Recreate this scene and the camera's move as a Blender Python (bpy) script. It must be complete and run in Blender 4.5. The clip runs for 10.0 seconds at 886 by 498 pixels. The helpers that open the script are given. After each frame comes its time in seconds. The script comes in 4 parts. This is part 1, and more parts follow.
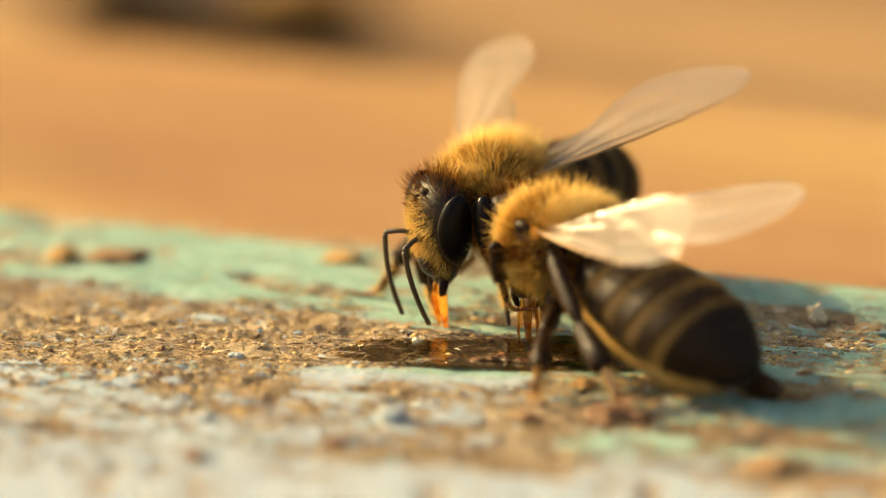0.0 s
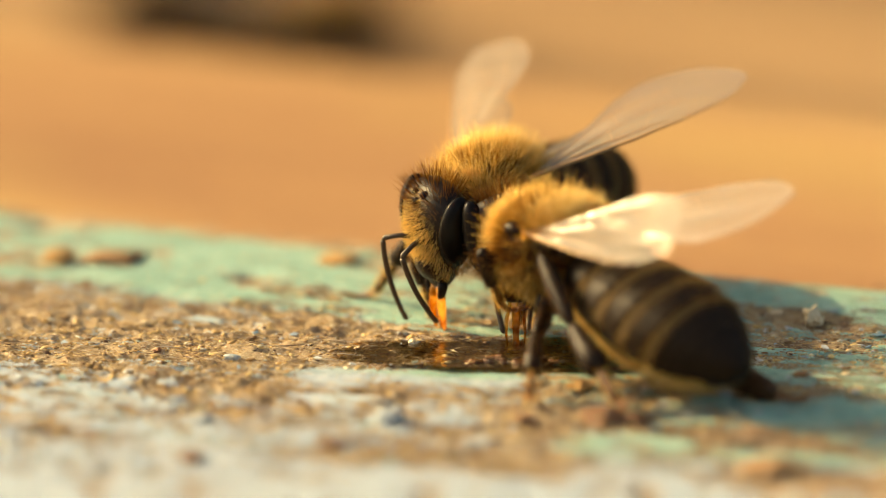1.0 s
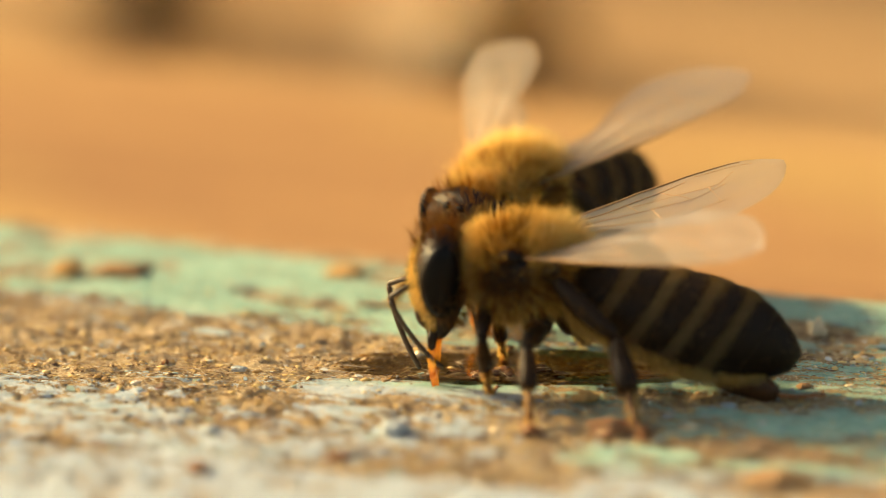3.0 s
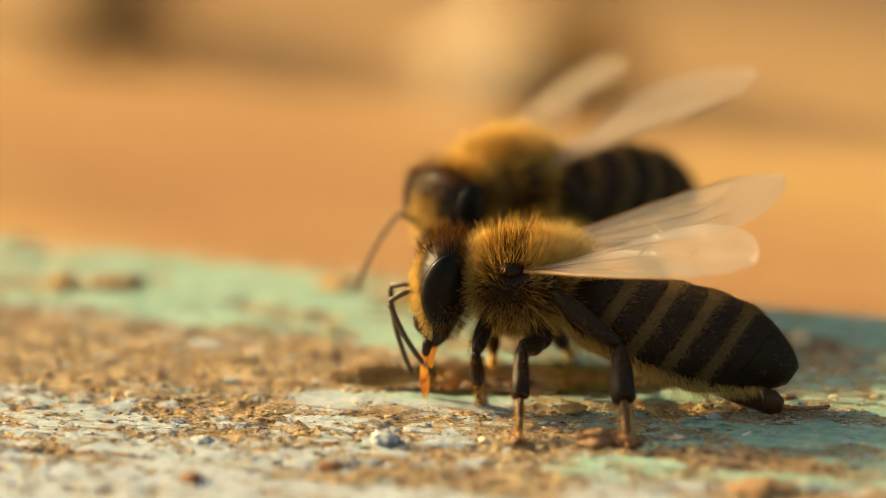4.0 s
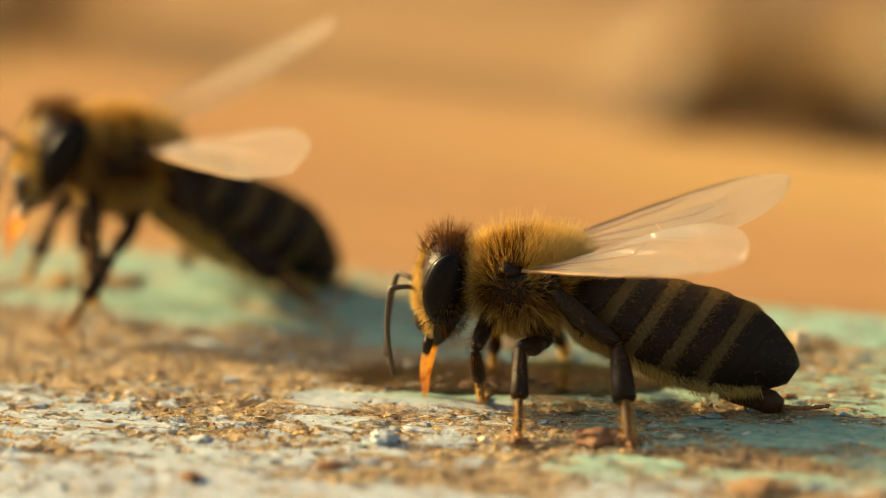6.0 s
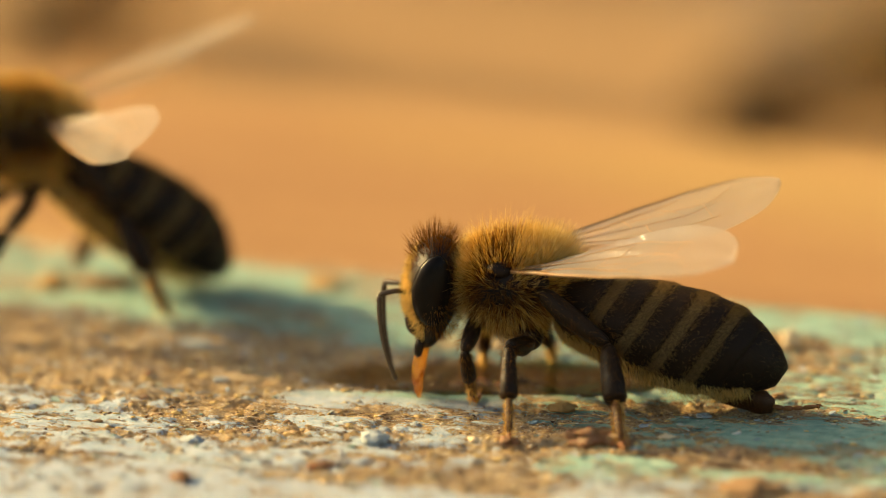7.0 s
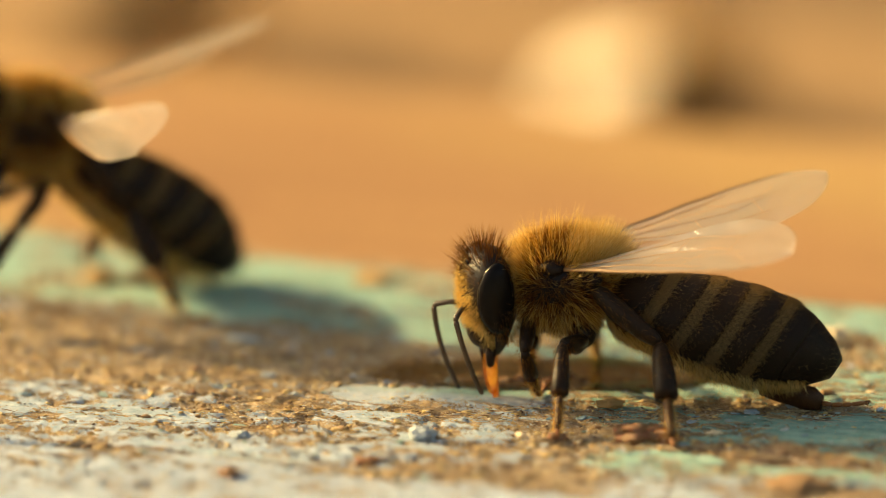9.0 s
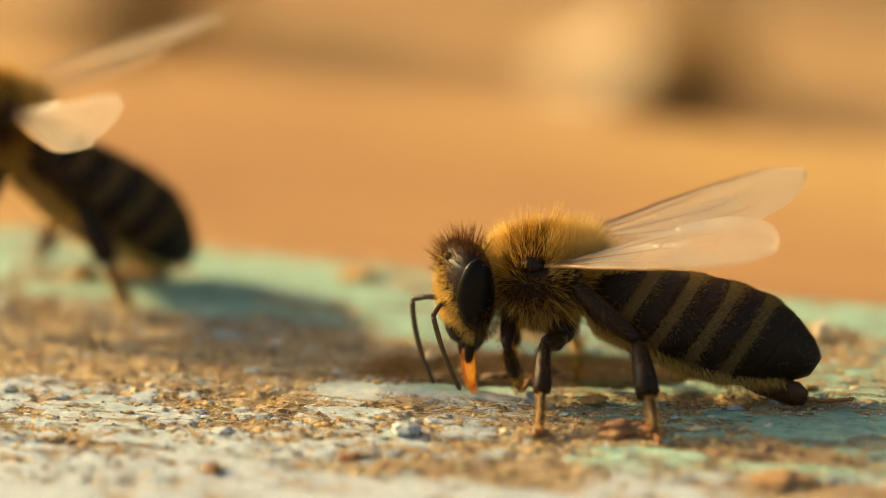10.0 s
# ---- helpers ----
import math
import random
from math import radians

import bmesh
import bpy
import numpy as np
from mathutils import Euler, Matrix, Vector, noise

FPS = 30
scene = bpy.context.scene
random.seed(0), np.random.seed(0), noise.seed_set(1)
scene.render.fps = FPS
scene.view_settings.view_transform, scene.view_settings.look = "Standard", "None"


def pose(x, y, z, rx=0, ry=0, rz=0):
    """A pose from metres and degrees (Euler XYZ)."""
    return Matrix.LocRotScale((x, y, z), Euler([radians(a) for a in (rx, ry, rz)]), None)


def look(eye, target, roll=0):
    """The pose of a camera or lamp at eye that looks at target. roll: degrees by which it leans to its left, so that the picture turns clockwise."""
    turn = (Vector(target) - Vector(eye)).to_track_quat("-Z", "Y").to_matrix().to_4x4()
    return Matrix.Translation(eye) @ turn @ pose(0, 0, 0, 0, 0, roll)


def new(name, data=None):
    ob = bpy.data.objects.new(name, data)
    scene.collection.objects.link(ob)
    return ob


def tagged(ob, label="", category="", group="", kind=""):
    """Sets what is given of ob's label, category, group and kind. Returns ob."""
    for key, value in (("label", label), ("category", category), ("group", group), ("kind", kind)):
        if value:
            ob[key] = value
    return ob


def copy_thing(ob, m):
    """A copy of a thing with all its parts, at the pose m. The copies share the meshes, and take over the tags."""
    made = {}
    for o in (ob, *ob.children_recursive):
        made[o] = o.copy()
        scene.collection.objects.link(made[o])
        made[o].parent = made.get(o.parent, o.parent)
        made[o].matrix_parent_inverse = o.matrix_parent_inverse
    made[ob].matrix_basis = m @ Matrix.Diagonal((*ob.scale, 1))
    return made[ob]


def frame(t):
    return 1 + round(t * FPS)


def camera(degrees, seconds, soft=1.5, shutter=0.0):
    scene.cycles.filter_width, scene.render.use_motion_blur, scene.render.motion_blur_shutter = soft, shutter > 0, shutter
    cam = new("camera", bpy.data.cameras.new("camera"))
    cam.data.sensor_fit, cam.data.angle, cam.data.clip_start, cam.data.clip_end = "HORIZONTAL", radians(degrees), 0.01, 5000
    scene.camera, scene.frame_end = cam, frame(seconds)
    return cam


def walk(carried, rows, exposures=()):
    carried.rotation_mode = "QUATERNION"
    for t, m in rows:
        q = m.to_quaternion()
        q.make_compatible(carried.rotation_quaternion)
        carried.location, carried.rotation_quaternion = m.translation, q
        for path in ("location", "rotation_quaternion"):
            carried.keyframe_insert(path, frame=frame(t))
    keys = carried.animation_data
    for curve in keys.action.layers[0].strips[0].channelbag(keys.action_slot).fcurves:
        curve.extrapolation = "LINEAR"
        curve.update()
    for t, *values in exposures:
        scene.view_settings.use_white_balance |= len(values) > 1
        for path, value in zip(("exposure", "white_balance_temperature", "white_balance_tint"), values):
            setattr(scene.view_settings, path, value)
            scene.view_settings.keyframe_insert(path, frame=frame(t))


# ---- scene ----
from math import sin, cos, pi, sqrt, exp

MM = 0.001

# ---- camera: long macro lens, hand-steadied ----
cam = camera(5.5, 10.0, soft=0.7)
cam.data.dof.use_dof = True
cam.data.dof.focus_distance = 0.3002
cam.data.dof.aperture_fstop = 29.0
EYE = Vector((0, -313.4, 78.14)) * MM
AXIS = -EYE.normalized()
RIGHT = Vector((1, 0, 0))
UPWARD = RIGHT.cross(AXIS)
# seconds, drift of the aim to the right and upwards in mm, step forward in mm
DRIFT = [
    (0.0, -0.15, -0.98, 6.0), (0.5, 0.07, -0.97, 6.0), (1.0, -0.02, -0.92, 6.0), (1.5, -0.13, -0.81, 6.0),
    (2.0, 0.00, -0.64, 6.0), (2.5, -0.22, -0.65, 6.0), (2.7, -0.22, -0.63, 5.8), (3.2, -0.22, -0.35, 3.0),
    (3.8, -0.20, -0.03, 0.2), (4.0, 0.15, -0.04, 0.0), (4.5, 0.38, -0.22, 0.0), (5.0, 0.35, -0.25, 0.0),
    (5.2, 0.30, -0.20, 0.0), (6.3, 0.16, 0.02, 0.0), (6.5, 0.40, 0.08, 0.0), (7.0, 0.51, -0.06, 0.0),
    (7.5, 0.00, 0.00, 0.0), (8.0, -0.37, -0.03, 0.0), (8.5, -0.60, 0.00, 0.0), (9.0, -1.17, -0.21, 0.0),
    (9.5, -0.87, -0.37, 0.0), (10.0, -0.59, -0.35, 0.0)]
walk(cam, [(t, look(EYE + AXIS * f * MM, (RIGHT * a + UPWARD * b) * MM)) for t, a, b, f in DRIFT],
     exposures=[(0.0, 1.09, 6850, 0), (2.5, 1.07, 6980, 0), (4.0, 1.01, 7400, 0), (10.0, 0.99, 7350, 0)])

# ---- daylight: low warm sun from the side and behind ----
SUN_ELEVATION, SUN_AZIMUTH = radians(26), radians(149)  # azimuth from +x towards +y
to_sun = Vector((cos(SUN_AZIMUTH) * cos(SUN_ELEVATION), sin(SUN_AZIMUTH) * cos(SUN_ELEVATION), sin(SUN_ELEVATION)))
sun = new("sun", bpy.data.lights.new("sun", "SUN"))
sun.data.energy, sun.data.angle, sun.data.color = 4.3, radians(2.0), (1.0, 0.69, 0.33)
sun.matrix_world = look(to_sun, (0, 0, 0))
world = bpy.data.worlds.new("sky")
scene.world = world
world.use_nodes = True
wn = world.node_tree
sky = wn.nodes.new("ShaderNodeTexSky")
sky.sky_type, sky.sun_disc = "NISHITA", False
sky.dust_density, sky.ozone_density = 6.0, 0.0
sky.sun_elevation, sky.sun_rotation = SUN_ELEVATION, pi / 2 - SUN_AZIMUTH
wn.links.new(sky.outputs[0], wn.nodes["Background"].inputs[0])
wn.nodes["Background"].inputs[1].default_value = 0.11


# ---- materials ----
class Mat:
    """A node material with a few shorthands."""

    def __init__(self, name):
        self.m = bpy.data.materials.new(name)
        self.m.use_nodes = True
        self.t = self.m.node_tree
        self.b = self.t.nodes["Principled BSDF"]
        self.out = self.t.nodes["Material Output"]
        self.where = self.t.nodes.new("ShaderNodeTexCoord").outputs["Object"]

    def node(self, kind, **sets):
        n = self.t.nodes.new(kind)
        for k, v in sets.items():
            n.inputs[k].default_value = v
        return n

    def link(self, a, b):
        self.t.links.new(a, b)

    def noise(self, per_mm, detail=4.0, rough=0.6, stretch=(1, 1, 1)):
        mp = self.node("ShaderNodeMapping", Scale=[1 / k for k in stretch], Rotation=(0, 0, radians(-19)))
        mp.vector_type = "TEXTURE"
        self.link(self.where, mp.inputs[0])
        n = self.node("ShaderNodeTexNoise", Scale=per_mm * 1000, Detail=detail, Roughness=rough)
        self.link(mp.outputs[0], n.inputs["Vector"])
        return n.outputs["Fac"]

    def ramp(self, fac, *stops):
        n = self.t.nodes.new("ShaderNodeValToRGB")
        e = n.color_ramp.elements
        while len(e) < len(stops):
            e.new(0.5)
        for k, (p, c) in zip(e, stops):
            k.position, k.color = p, (*c, 1) if len(c) == 3 else c
        self.link(fac, n.inputs[0])
        return n.outputs[0]

    def mix(self, fac, a, b, kind="MIX"):
        n = self.t.nodes.new("ShaderNodeMix")
        n.data_type, n.blend_type = "RGBA", kind
        for s, v in ((n.inputs[0], fac), (n.inputs[6], a), (n.inputs[7], b)):
            if isinstance(v, (int, float)):
                s.default_value = v
            elif isinstance(v, tuple):
                s.default_value = (*v, 1)
            else:
                self.link(v, s)
        return n.outputs[2]

    def math(self, op, a, b):
        n = self.t.nodes.new("ShaderNodeMath")
        n.operation = op
        for s, v in zip(n.inputs, (a, b)):
            if isinstance(v, (int, float)):
                s.default_value = v
            else:
                self.link(v, s)
        return n.outputs[0]

    def color(self, c):
        if isinstance(c, tuple):
            self.b.inputs["Base Color"].default_value = (*c, 1)
        else:
            self.link(c, self.b.inputs["Base Color"])

    def bump(self, h, mm, strength=1.0):
        n = self.node("ShaderNodeBump", Strength=strength, Distance=mm * MM)
        self.link(h, n.inputs["Height"])
        self.link(n.outputs[0], self.b.inputs["Normal"])

    def set(self, **kw):
        for k, v in kw.items():
            self.b.inputs[k.replace("_", " ")].default_value = v
        return self


def plain(name, c1, c2, per_mm, rough, bump=0.02, **kw):
    """Two tones mixed by noise at two scales, with fine relief."""
    m = Mat(name)
    big, fine = m.noise(per_mm), m.noise(per_mm * 7, 3)
    m.color(m.mix(m.math("ADD", m.math("MULTIPLY", big, 0.65), m.math("MULTIPLY", fine, 0.35)), c1, c2))
    m.bump(fine, bump)
    m.set(Roughness=rough, **kw)
    return m.m


def hair_material(name, root, tip):
    """Fine hair that lets light through."""
    m = Mat(name)
    rnd = m.t.nodes.new("ShaderNodeNewGeometry").outputs["Random Per Island"]
    col = m.mix(rnd, root, tip)
    d = m.t.nodes.new("ShaderNodeBsdfDiffuse")
    tr = m.t.nodes.new("ShaderNodeBsdfTranslucent")
    gl = m.node("ShaderNodeBsdfGlossy", Roughness=0.35)
    for n in (d, tr):
        m.link(col, n.inputs["Color"])
    m.link(col, gl.inputs["Color"])
    a = m.node("ShaderNodeMixShader", Fac=0.74)
    m.link(d.outputs[0], a.inputs[1]), m.link(tr.outputs[0], a.inputs[2])
    b = m.node("ShaderNodeMixShader", Fac=0.14)
    m.link(a.outputs[0], b.inputs[1]), m.link(gl.outputs[0], b.inputs[2])
    m.link(b.outputs[0], m.out.inputs[0])
    return m.m


def wing_material():
    """Clear, faintly smoky membrane with a silky sheen."""
    m = Mat("wing_membrane")
    clear = m.node("ShaderNodeBsdfTransparent", Color=(0.93, 0.90, 0.86, 1))
    gl = m.node("ShaderNodeBsdfGlossy", Color=(0.95, 0.93, 0.9, 1), Roughness=0.24)
    tr = m.node("ShaderNodeBsdfTranslucent", Color=(0.80, 0.69, 0.56, 1))
    df = m.node("ShaderNodeBsdfDiffuse", Color=(0.62, 0.54, 0.45, 1))
    bmp = m.node("ShaderNodeBump", Strength=1.0, Distance=0.11 * MM)
    m.link(m.noise(1.7, 3), bmp.inputs["Height"])
    m.link(bmp.outputs[0], gl.inputs["Normal"])
    soft = m.node("ShaderNodeMixShader", Fac=0.5)
    m.link(tr.outputs[0], soft.inputs[1]), m.link(df.outputs[0], soft.inputs[2])
    a = m.node("ShaderNodeMixShader", Fac=0.40)
    m.link(clear.outputs[0], a.inputs[1]), m.link(soft.outputs[0], a.inputs[2])
    b = m.node("ShaderNodeMixShader", Fac=0.055)
    m.link(a.outputs[0], b.inputs[1]), m.link(gl.outputs[0], b.inputs[2])
    m.link(b.outputs[0], m.out.inputs[0])
    return m.m


def honey_material():
    """A thin clear layer that tints what lies under it, with a glossy surface."""
    m = Mat("honey")
    tint = m.mix(m.noise(0.7, 3), (0.97, 0.70, 0.32), (1.0, 0.85, 0.50))
    clear = m.t.nodes.new("ShaderNodeBsdfTransparent")
    m.link(tint, clear.inputs[0])
    gl = m.node("ShaderNodeBsdfGlossy", Color=(1, 1, 1, 1), Roughness=0.04)
    bmp = m.node("ShaderNodeBump", Strength=0.35, Distance=0.05 * MM)
    m.link(m.noise(1.6, 4), bmp.inputs["Height"])
    m.link(bmp.outputs[0], gl.inputs["Normal"])
    fr = m.node("ShaderNodeFresnel", IOR=1.42)
    s = m.t.nodes.new("ShaderNodeMixShader")
    m.link(fr.outputs[0], s.inputs[0]), m.link(clear.outputs[0], s.inputs[1]), m.link(gl.outputs[0], s.inputs[2])
    m.link(s.outputs[0], m.out.inputs[0])
    return m.m


def tongue_material():
    """Thin amber chitin that glows when lit from behind."""
    m = Mat("amber_mouthpart")
    tint = m.mix(m.ramp(m.noise(2.2, 2), (0.38, (0, 0, 0)), (0.62, (1, 1, 1))), (0.60, 0.27, 0.04), (0.98, 0.70, 0.24))
    tr = m.t.nodes.new("ShaderNodeBsdfTranslucent")
    cl = m.t.nodes.new("ShaderNodeBsdfTransparent")
    gl = m.node("ShaderNodeBsdfGlossy", Roughness=0.12)
    for n in (tr, cl):
        m.link(tint, n.inputs[0])
    a = m.node("ShaderNodeMixShader", Fac=0.60)
    m.link(tr.outputs[0], a.inputs[1]), m.link(cl.outputs[0], a.inputs[2])
    b = m.node("ShaderNodeMixShader", Fac=0.10)
    m.link(a.outputs[0], b.inputs[1]), m.link(gl.outputs[0], b.inputs[2])
    m.link(b.outputs[0], m.out.inputs[0])
    return m.m


def board_material():
    """Weathered wood under flaking pale and green paint; the coats' extent is held in two attributes."""
    m = Mat("weathered_painted_wood")
    at = m.t.nodes.new("ShaderNodeAttribute")
    at.attribute_name = "coat"
    sep = m.t.nodes.new("ShaderNodeSeparateColor")
    m.link(at.outputs["Color"], sep.inputs[0])
    paint, green, dark = sep.outputs[0], sep.outputs[1], sep.outputs[2]
    grain = m.noise(1.6, 5, 0.65, (0.18, 1, 1))
    fine = m.noise(11.0, 6, 0.75)
    mid = m.noise(2.5, 4, 0.6)
    wood = m.ramp(m.math("ADD", m.math("MULTIPLY", grain, 0.5), m.math("MULTIPLY", fine, 0.5)),
                  (0.34, (0.14, 0.08, 0.045)), (0.46, (0.36, 0.25, 0.14)), (0.57, (0.54, 0.41, 0.24)), (0.68, (0.68, 0.57, 0.38)))
    wood = m.mix(m.math("MULTIPLY", dark, 0.82), wood, (0.13, 0.058, 0.022))
    pale = m.ramp(m.math("ADD", m.math("MULTIPLY", mid, 0.6), m.math("MULTIPLY", fine, 0.4)),
                  (0.36, (0.25, 0.36, 0.48)), (0.5, (0.41, 0.50, 0.58)), (0.64, (0.62, 0.65, 0.67)))
    teal = m.ramp(m.math("ADD", m.math("MULTIPLY", mid, 0.5), m.math("MULTIPLY", grain, 0.5)),
                  (0.35, (0.13, 0.28, 0.23)), (0.5, (0.24, 0.45, 0.37)), (0.66, (0.46, 0.62, 0.50)))
    coat = m.mix(green, pale, teal)
    streak = m.noise(4.5, 4, 0.65, (0.07, 1, 1))
    wear = m.math("ADD", m.math("MULTIPLY", fine, 0.55), m.math("ADD", m.math("MULTIPLY", grain, 0.45), m.math("MULTIPLY", streak, 0.7)))
    edge = m.math("ADD", paint, m.math("MULTIPLY", m.math("SUBTRACT", wear, 0.85), 2.3))
    mask = m.ramp(edge, (0.47, (0, 0, 0)), (0.54, (1, 1, 1)))
    speck = m.noise(16.0, 2, 0.5)
    wood = m.mix(m.ramp(speck, (0.60, (0, 0, 0)), (0.67, (0.75, 0.75, 0.75))), wood, (0.74, 0.68, 0.55))
    coat = m.mix(m.ramp(m.noise(9.0, 4, 0.7), (0.30, (0.8, 0.8, 0.8)), (0.40, (0, 0, 0))), coat, (0.30, 0.22, 0.13))
    m.color(m.mix(mask, wood, coat))
    m.link(m.ramp(mask, (0, (0.85, 0.85, 0.85)), (1, (0.5, 0.5, 0.5))), m.b.inputs["Roughness"])
    h = m.math("ADD", m.math("ADD", m.math("MULTIPLY", fine, 0.7), m.math("MULTIPLY", streak, 0.4)), m.math("MULTIPLY", mask, 0.55))
    m.bump(m.math("ADD", h, m.math("MULTIPLY", grain, 0.5)), 0.16, 0.9)
    return m.m


def back_board_material(name, dark, mid, light, stain=None):
    """Old paint with streaks along the grain, broad faded areas and, where given, patches of a stain."""
    m = Mat(name)
    g = m.noise(0.06, 5, 0.6, (0.25, 1, 1))
    f = m.noise(0.9, 4)
    streak = m.noise(0.35, 4, 0.6, (0.08, 1, 1))
    col = m.mix(0.30, m.ramp(g, (0.36, dark), (0.5, mid), (0.62, light)), m.ramp(f, (0.3, dark), (0.65, light)))
    col = m.mix(0.35, col, m.ramp(streak, (0.38, dark), (0.60, light)))
    if stain:
        col = m.mix(m.ramp(m.noise(0.035, 3, 0.5, (0.45, 1, 1)), (0.44, (0, 0, 0)), (0.60, (0.8, 0.8, 0.8))), col, stain)
    m.color(col)
    m.bump(f, 0.2, 0.7)
    m.set(Roughness=0.6)
    return m.m


BOARD = board_material()
ORANGE_WOOD = back_board_material("orange_painted_wood", (0.245, 0.117, 0.05), (0.345, 0.182, 0.077), (0.445, 0.26, 0.105), (0.445, 0.30, 0.10))
TAN_WOOD = back_board_material("bleached_tan_wood", (0.25, 0.14, 0.066), (0.40, 0.247, 0.116), (0.52, 0.34, 0.163))
EARTH = back_board_material("dry_earth", (0.12, 0.08, 0.05), (0.2, 0.14, 0.08), (0.28, 0.2, 0.12))
CUTICLE = plain("dark_cuticle", (0.008, 0.005, 0.004), (0.026, 0.014, 0.008), 3, 0.36, 0.012, Specular_IOR_Level=0.16)
TERGITE = plain("banded_cuticle", (0.007, 0.0045, 0.0035), (0.026, 0.014, 0.007), 1.5, 0.44, 0.03, Specular_IOR_Level=0.10)
LEG = plain("leg_cuticle", (0.007, 0.004, 0.0025), (0.028, 0.014, 0.006), 3, 0.36, 0.02, Specular_IOR_Level=0.14)
FELT = plain("tan_felt", (0.07, 0.046, 0.021), (0.17, 0.115, 0.05), 6, 0.8, 0.05)
RUST_CUTICLE = plain("russet_cuticle", (0.03, 0.013, 0.005), (0.11, 0.045, 0.014), 3, 0.45, 0.02, Specular_IOR_Level=0.25)
ANTENNA = plain("antenna_cuticle", (0.035, 0.020, 0.010), (0.10, 0.06, 0.028), 6, 0.45, 0.01)
EYE_MAT = plain("compound_eye", (0.005, 0.004, 0.004), (0.011, 0.008, 0.006), 8, 0.10, 0.004, Specular_IOR_Level=0.09)
GOLD_HAIR = hair_material("golden_hair", (0.68, 0.40, 0.085), (1.0, 0.82, 0.36))
BROWN_HAIR = hair_material("brown_hair", (0.13, 0.060, 0.018), (0.44, 0.235, 0.070))
BAND_HAIR = hair_material("tan_hair", (0.26, 0.175, 0.075), (0.55, 0.40, 0.19))
PALE_HAIR = hair_material("pale_hair", (0.74, 0.52, 0.19), (1.0, 0.86, 0.46))
WING = wing_material()
VEIN = plain("wing_vein", (0.26, 0.13, 0.045), (0.46, 0.27, 0.11), 3, 0.4, 0.005)
TONGUE = tongue_material()
HONEY = honey_material()
TARSUS = plain("russet_foot", (0.15, 0.05, 0.013), (0.42, 0.16, 0.04), 4, 0.4, 0.01)


# ---- mesh helpers (millimetres in, metres out) ----
def finish(bm, name, mats, smooth=True):
    bmesh.ops.recalc_face_normals(bm, faces=bm.faces)
    bm.transform(Matrix.Scale(MM, 4))
    me = bpy.data.meshes.new(name)
    bm.to_mesh(me)
    bm.free()
    for m in mats if isinstance(mats, (list, tuple)) else [mats]:
        me.materials.append(m)
    if smooth:
        me.shade_smooth()
    return me


def part(name, bm, mats, parent, label="", at=None, kind=""):
    """One mesh object under a thing or a part; at: its pose in the parent's space, in millimetres."""
    if isinstance(bm, tuple):
        if isinstance(MADE[bm], bmesh.types.BMesh):
            MADE[bm] = finish(MADE[bm], name, mats)
        me = MADE[bm]
    else:
        me = finish(bm, name, mats)
    ob = new(name, me)
    ob.parent = parent
    if at is not None:
        ob.matrix_basis = mm_pose(at)
    return tagged(ob, label, kind=kind)


def mm_pose(m):
    m = m.copy()
    m.translation = m.translation * MM
    return m


def ball(bm, c, r, m=None, seg=20, rings=14):
    got = bmesh.ops.create_uvsphere(bm, u_segments=seg, v_segments=rings, radius=1.0)
    mat = Matrix.Translation(c) @ (m or Matrix()) @ Matrix.Diagonal((*r, 1))
    bmesh.ops.transform(bm, matrix=mat, verts=got["verts"])
    return got["verts"]


def tube(bm, pts, radii, n=8, flat=1.0, mat=0):
    """A round or flattened tube along points, closed at both ends."""
    pts = [Vector(p) for p in pts]
    rings = []
    ref = Vector((0.13, 1, 0.07)).normalized()
    for i, p in enumerate(pts):
        d = (pts[min(i + 1, len(pts) - 1)] - pts[max(i - 1, 0)]).normalized()
        a = d.cross(ref)
        a = a.normalized() if a.length > 1e-4 else d.orthogonal().normalized()
        b = d.cross(a)
        rings.append([bm.verts.new(p + radii[i] * (a * cos(k * 2 * pi / n) + b * flat * sin(k * 2 * pi / n))) for k in range(n)])
    for r, s in zip(rings, rings[1:]):
        for k in range(n):
            f = bm.faces.new((r[k], r[(k + 1) % n], s[(k + 1) % n], s[k]))
            f.material_index = mat
    for r in (rings[0], rings[-1]):
        bm.faces.new(r).material_index = mat


def loft(bm, rings, n=24):
    """Rings of (centre, axis u, axis v); closed at both ends."""
    rows = [[bm.verts.new(Vector(c) + Vector(u) * cos(k * 2 * pi / n) + Vector(v) * sin(k * 2 * pi / n)) for k in range(n)] for c, u, v in rings]
    for r, s in zip(rows, rows[1:]):
        for k in range(n):
            bm.faces.new((r[k], r[(k + 1) % n], s[(k + 1) % n], s[k]))
    bm.faces.new(rows[0]), bm.faces.new(rows[-1])
    return rows


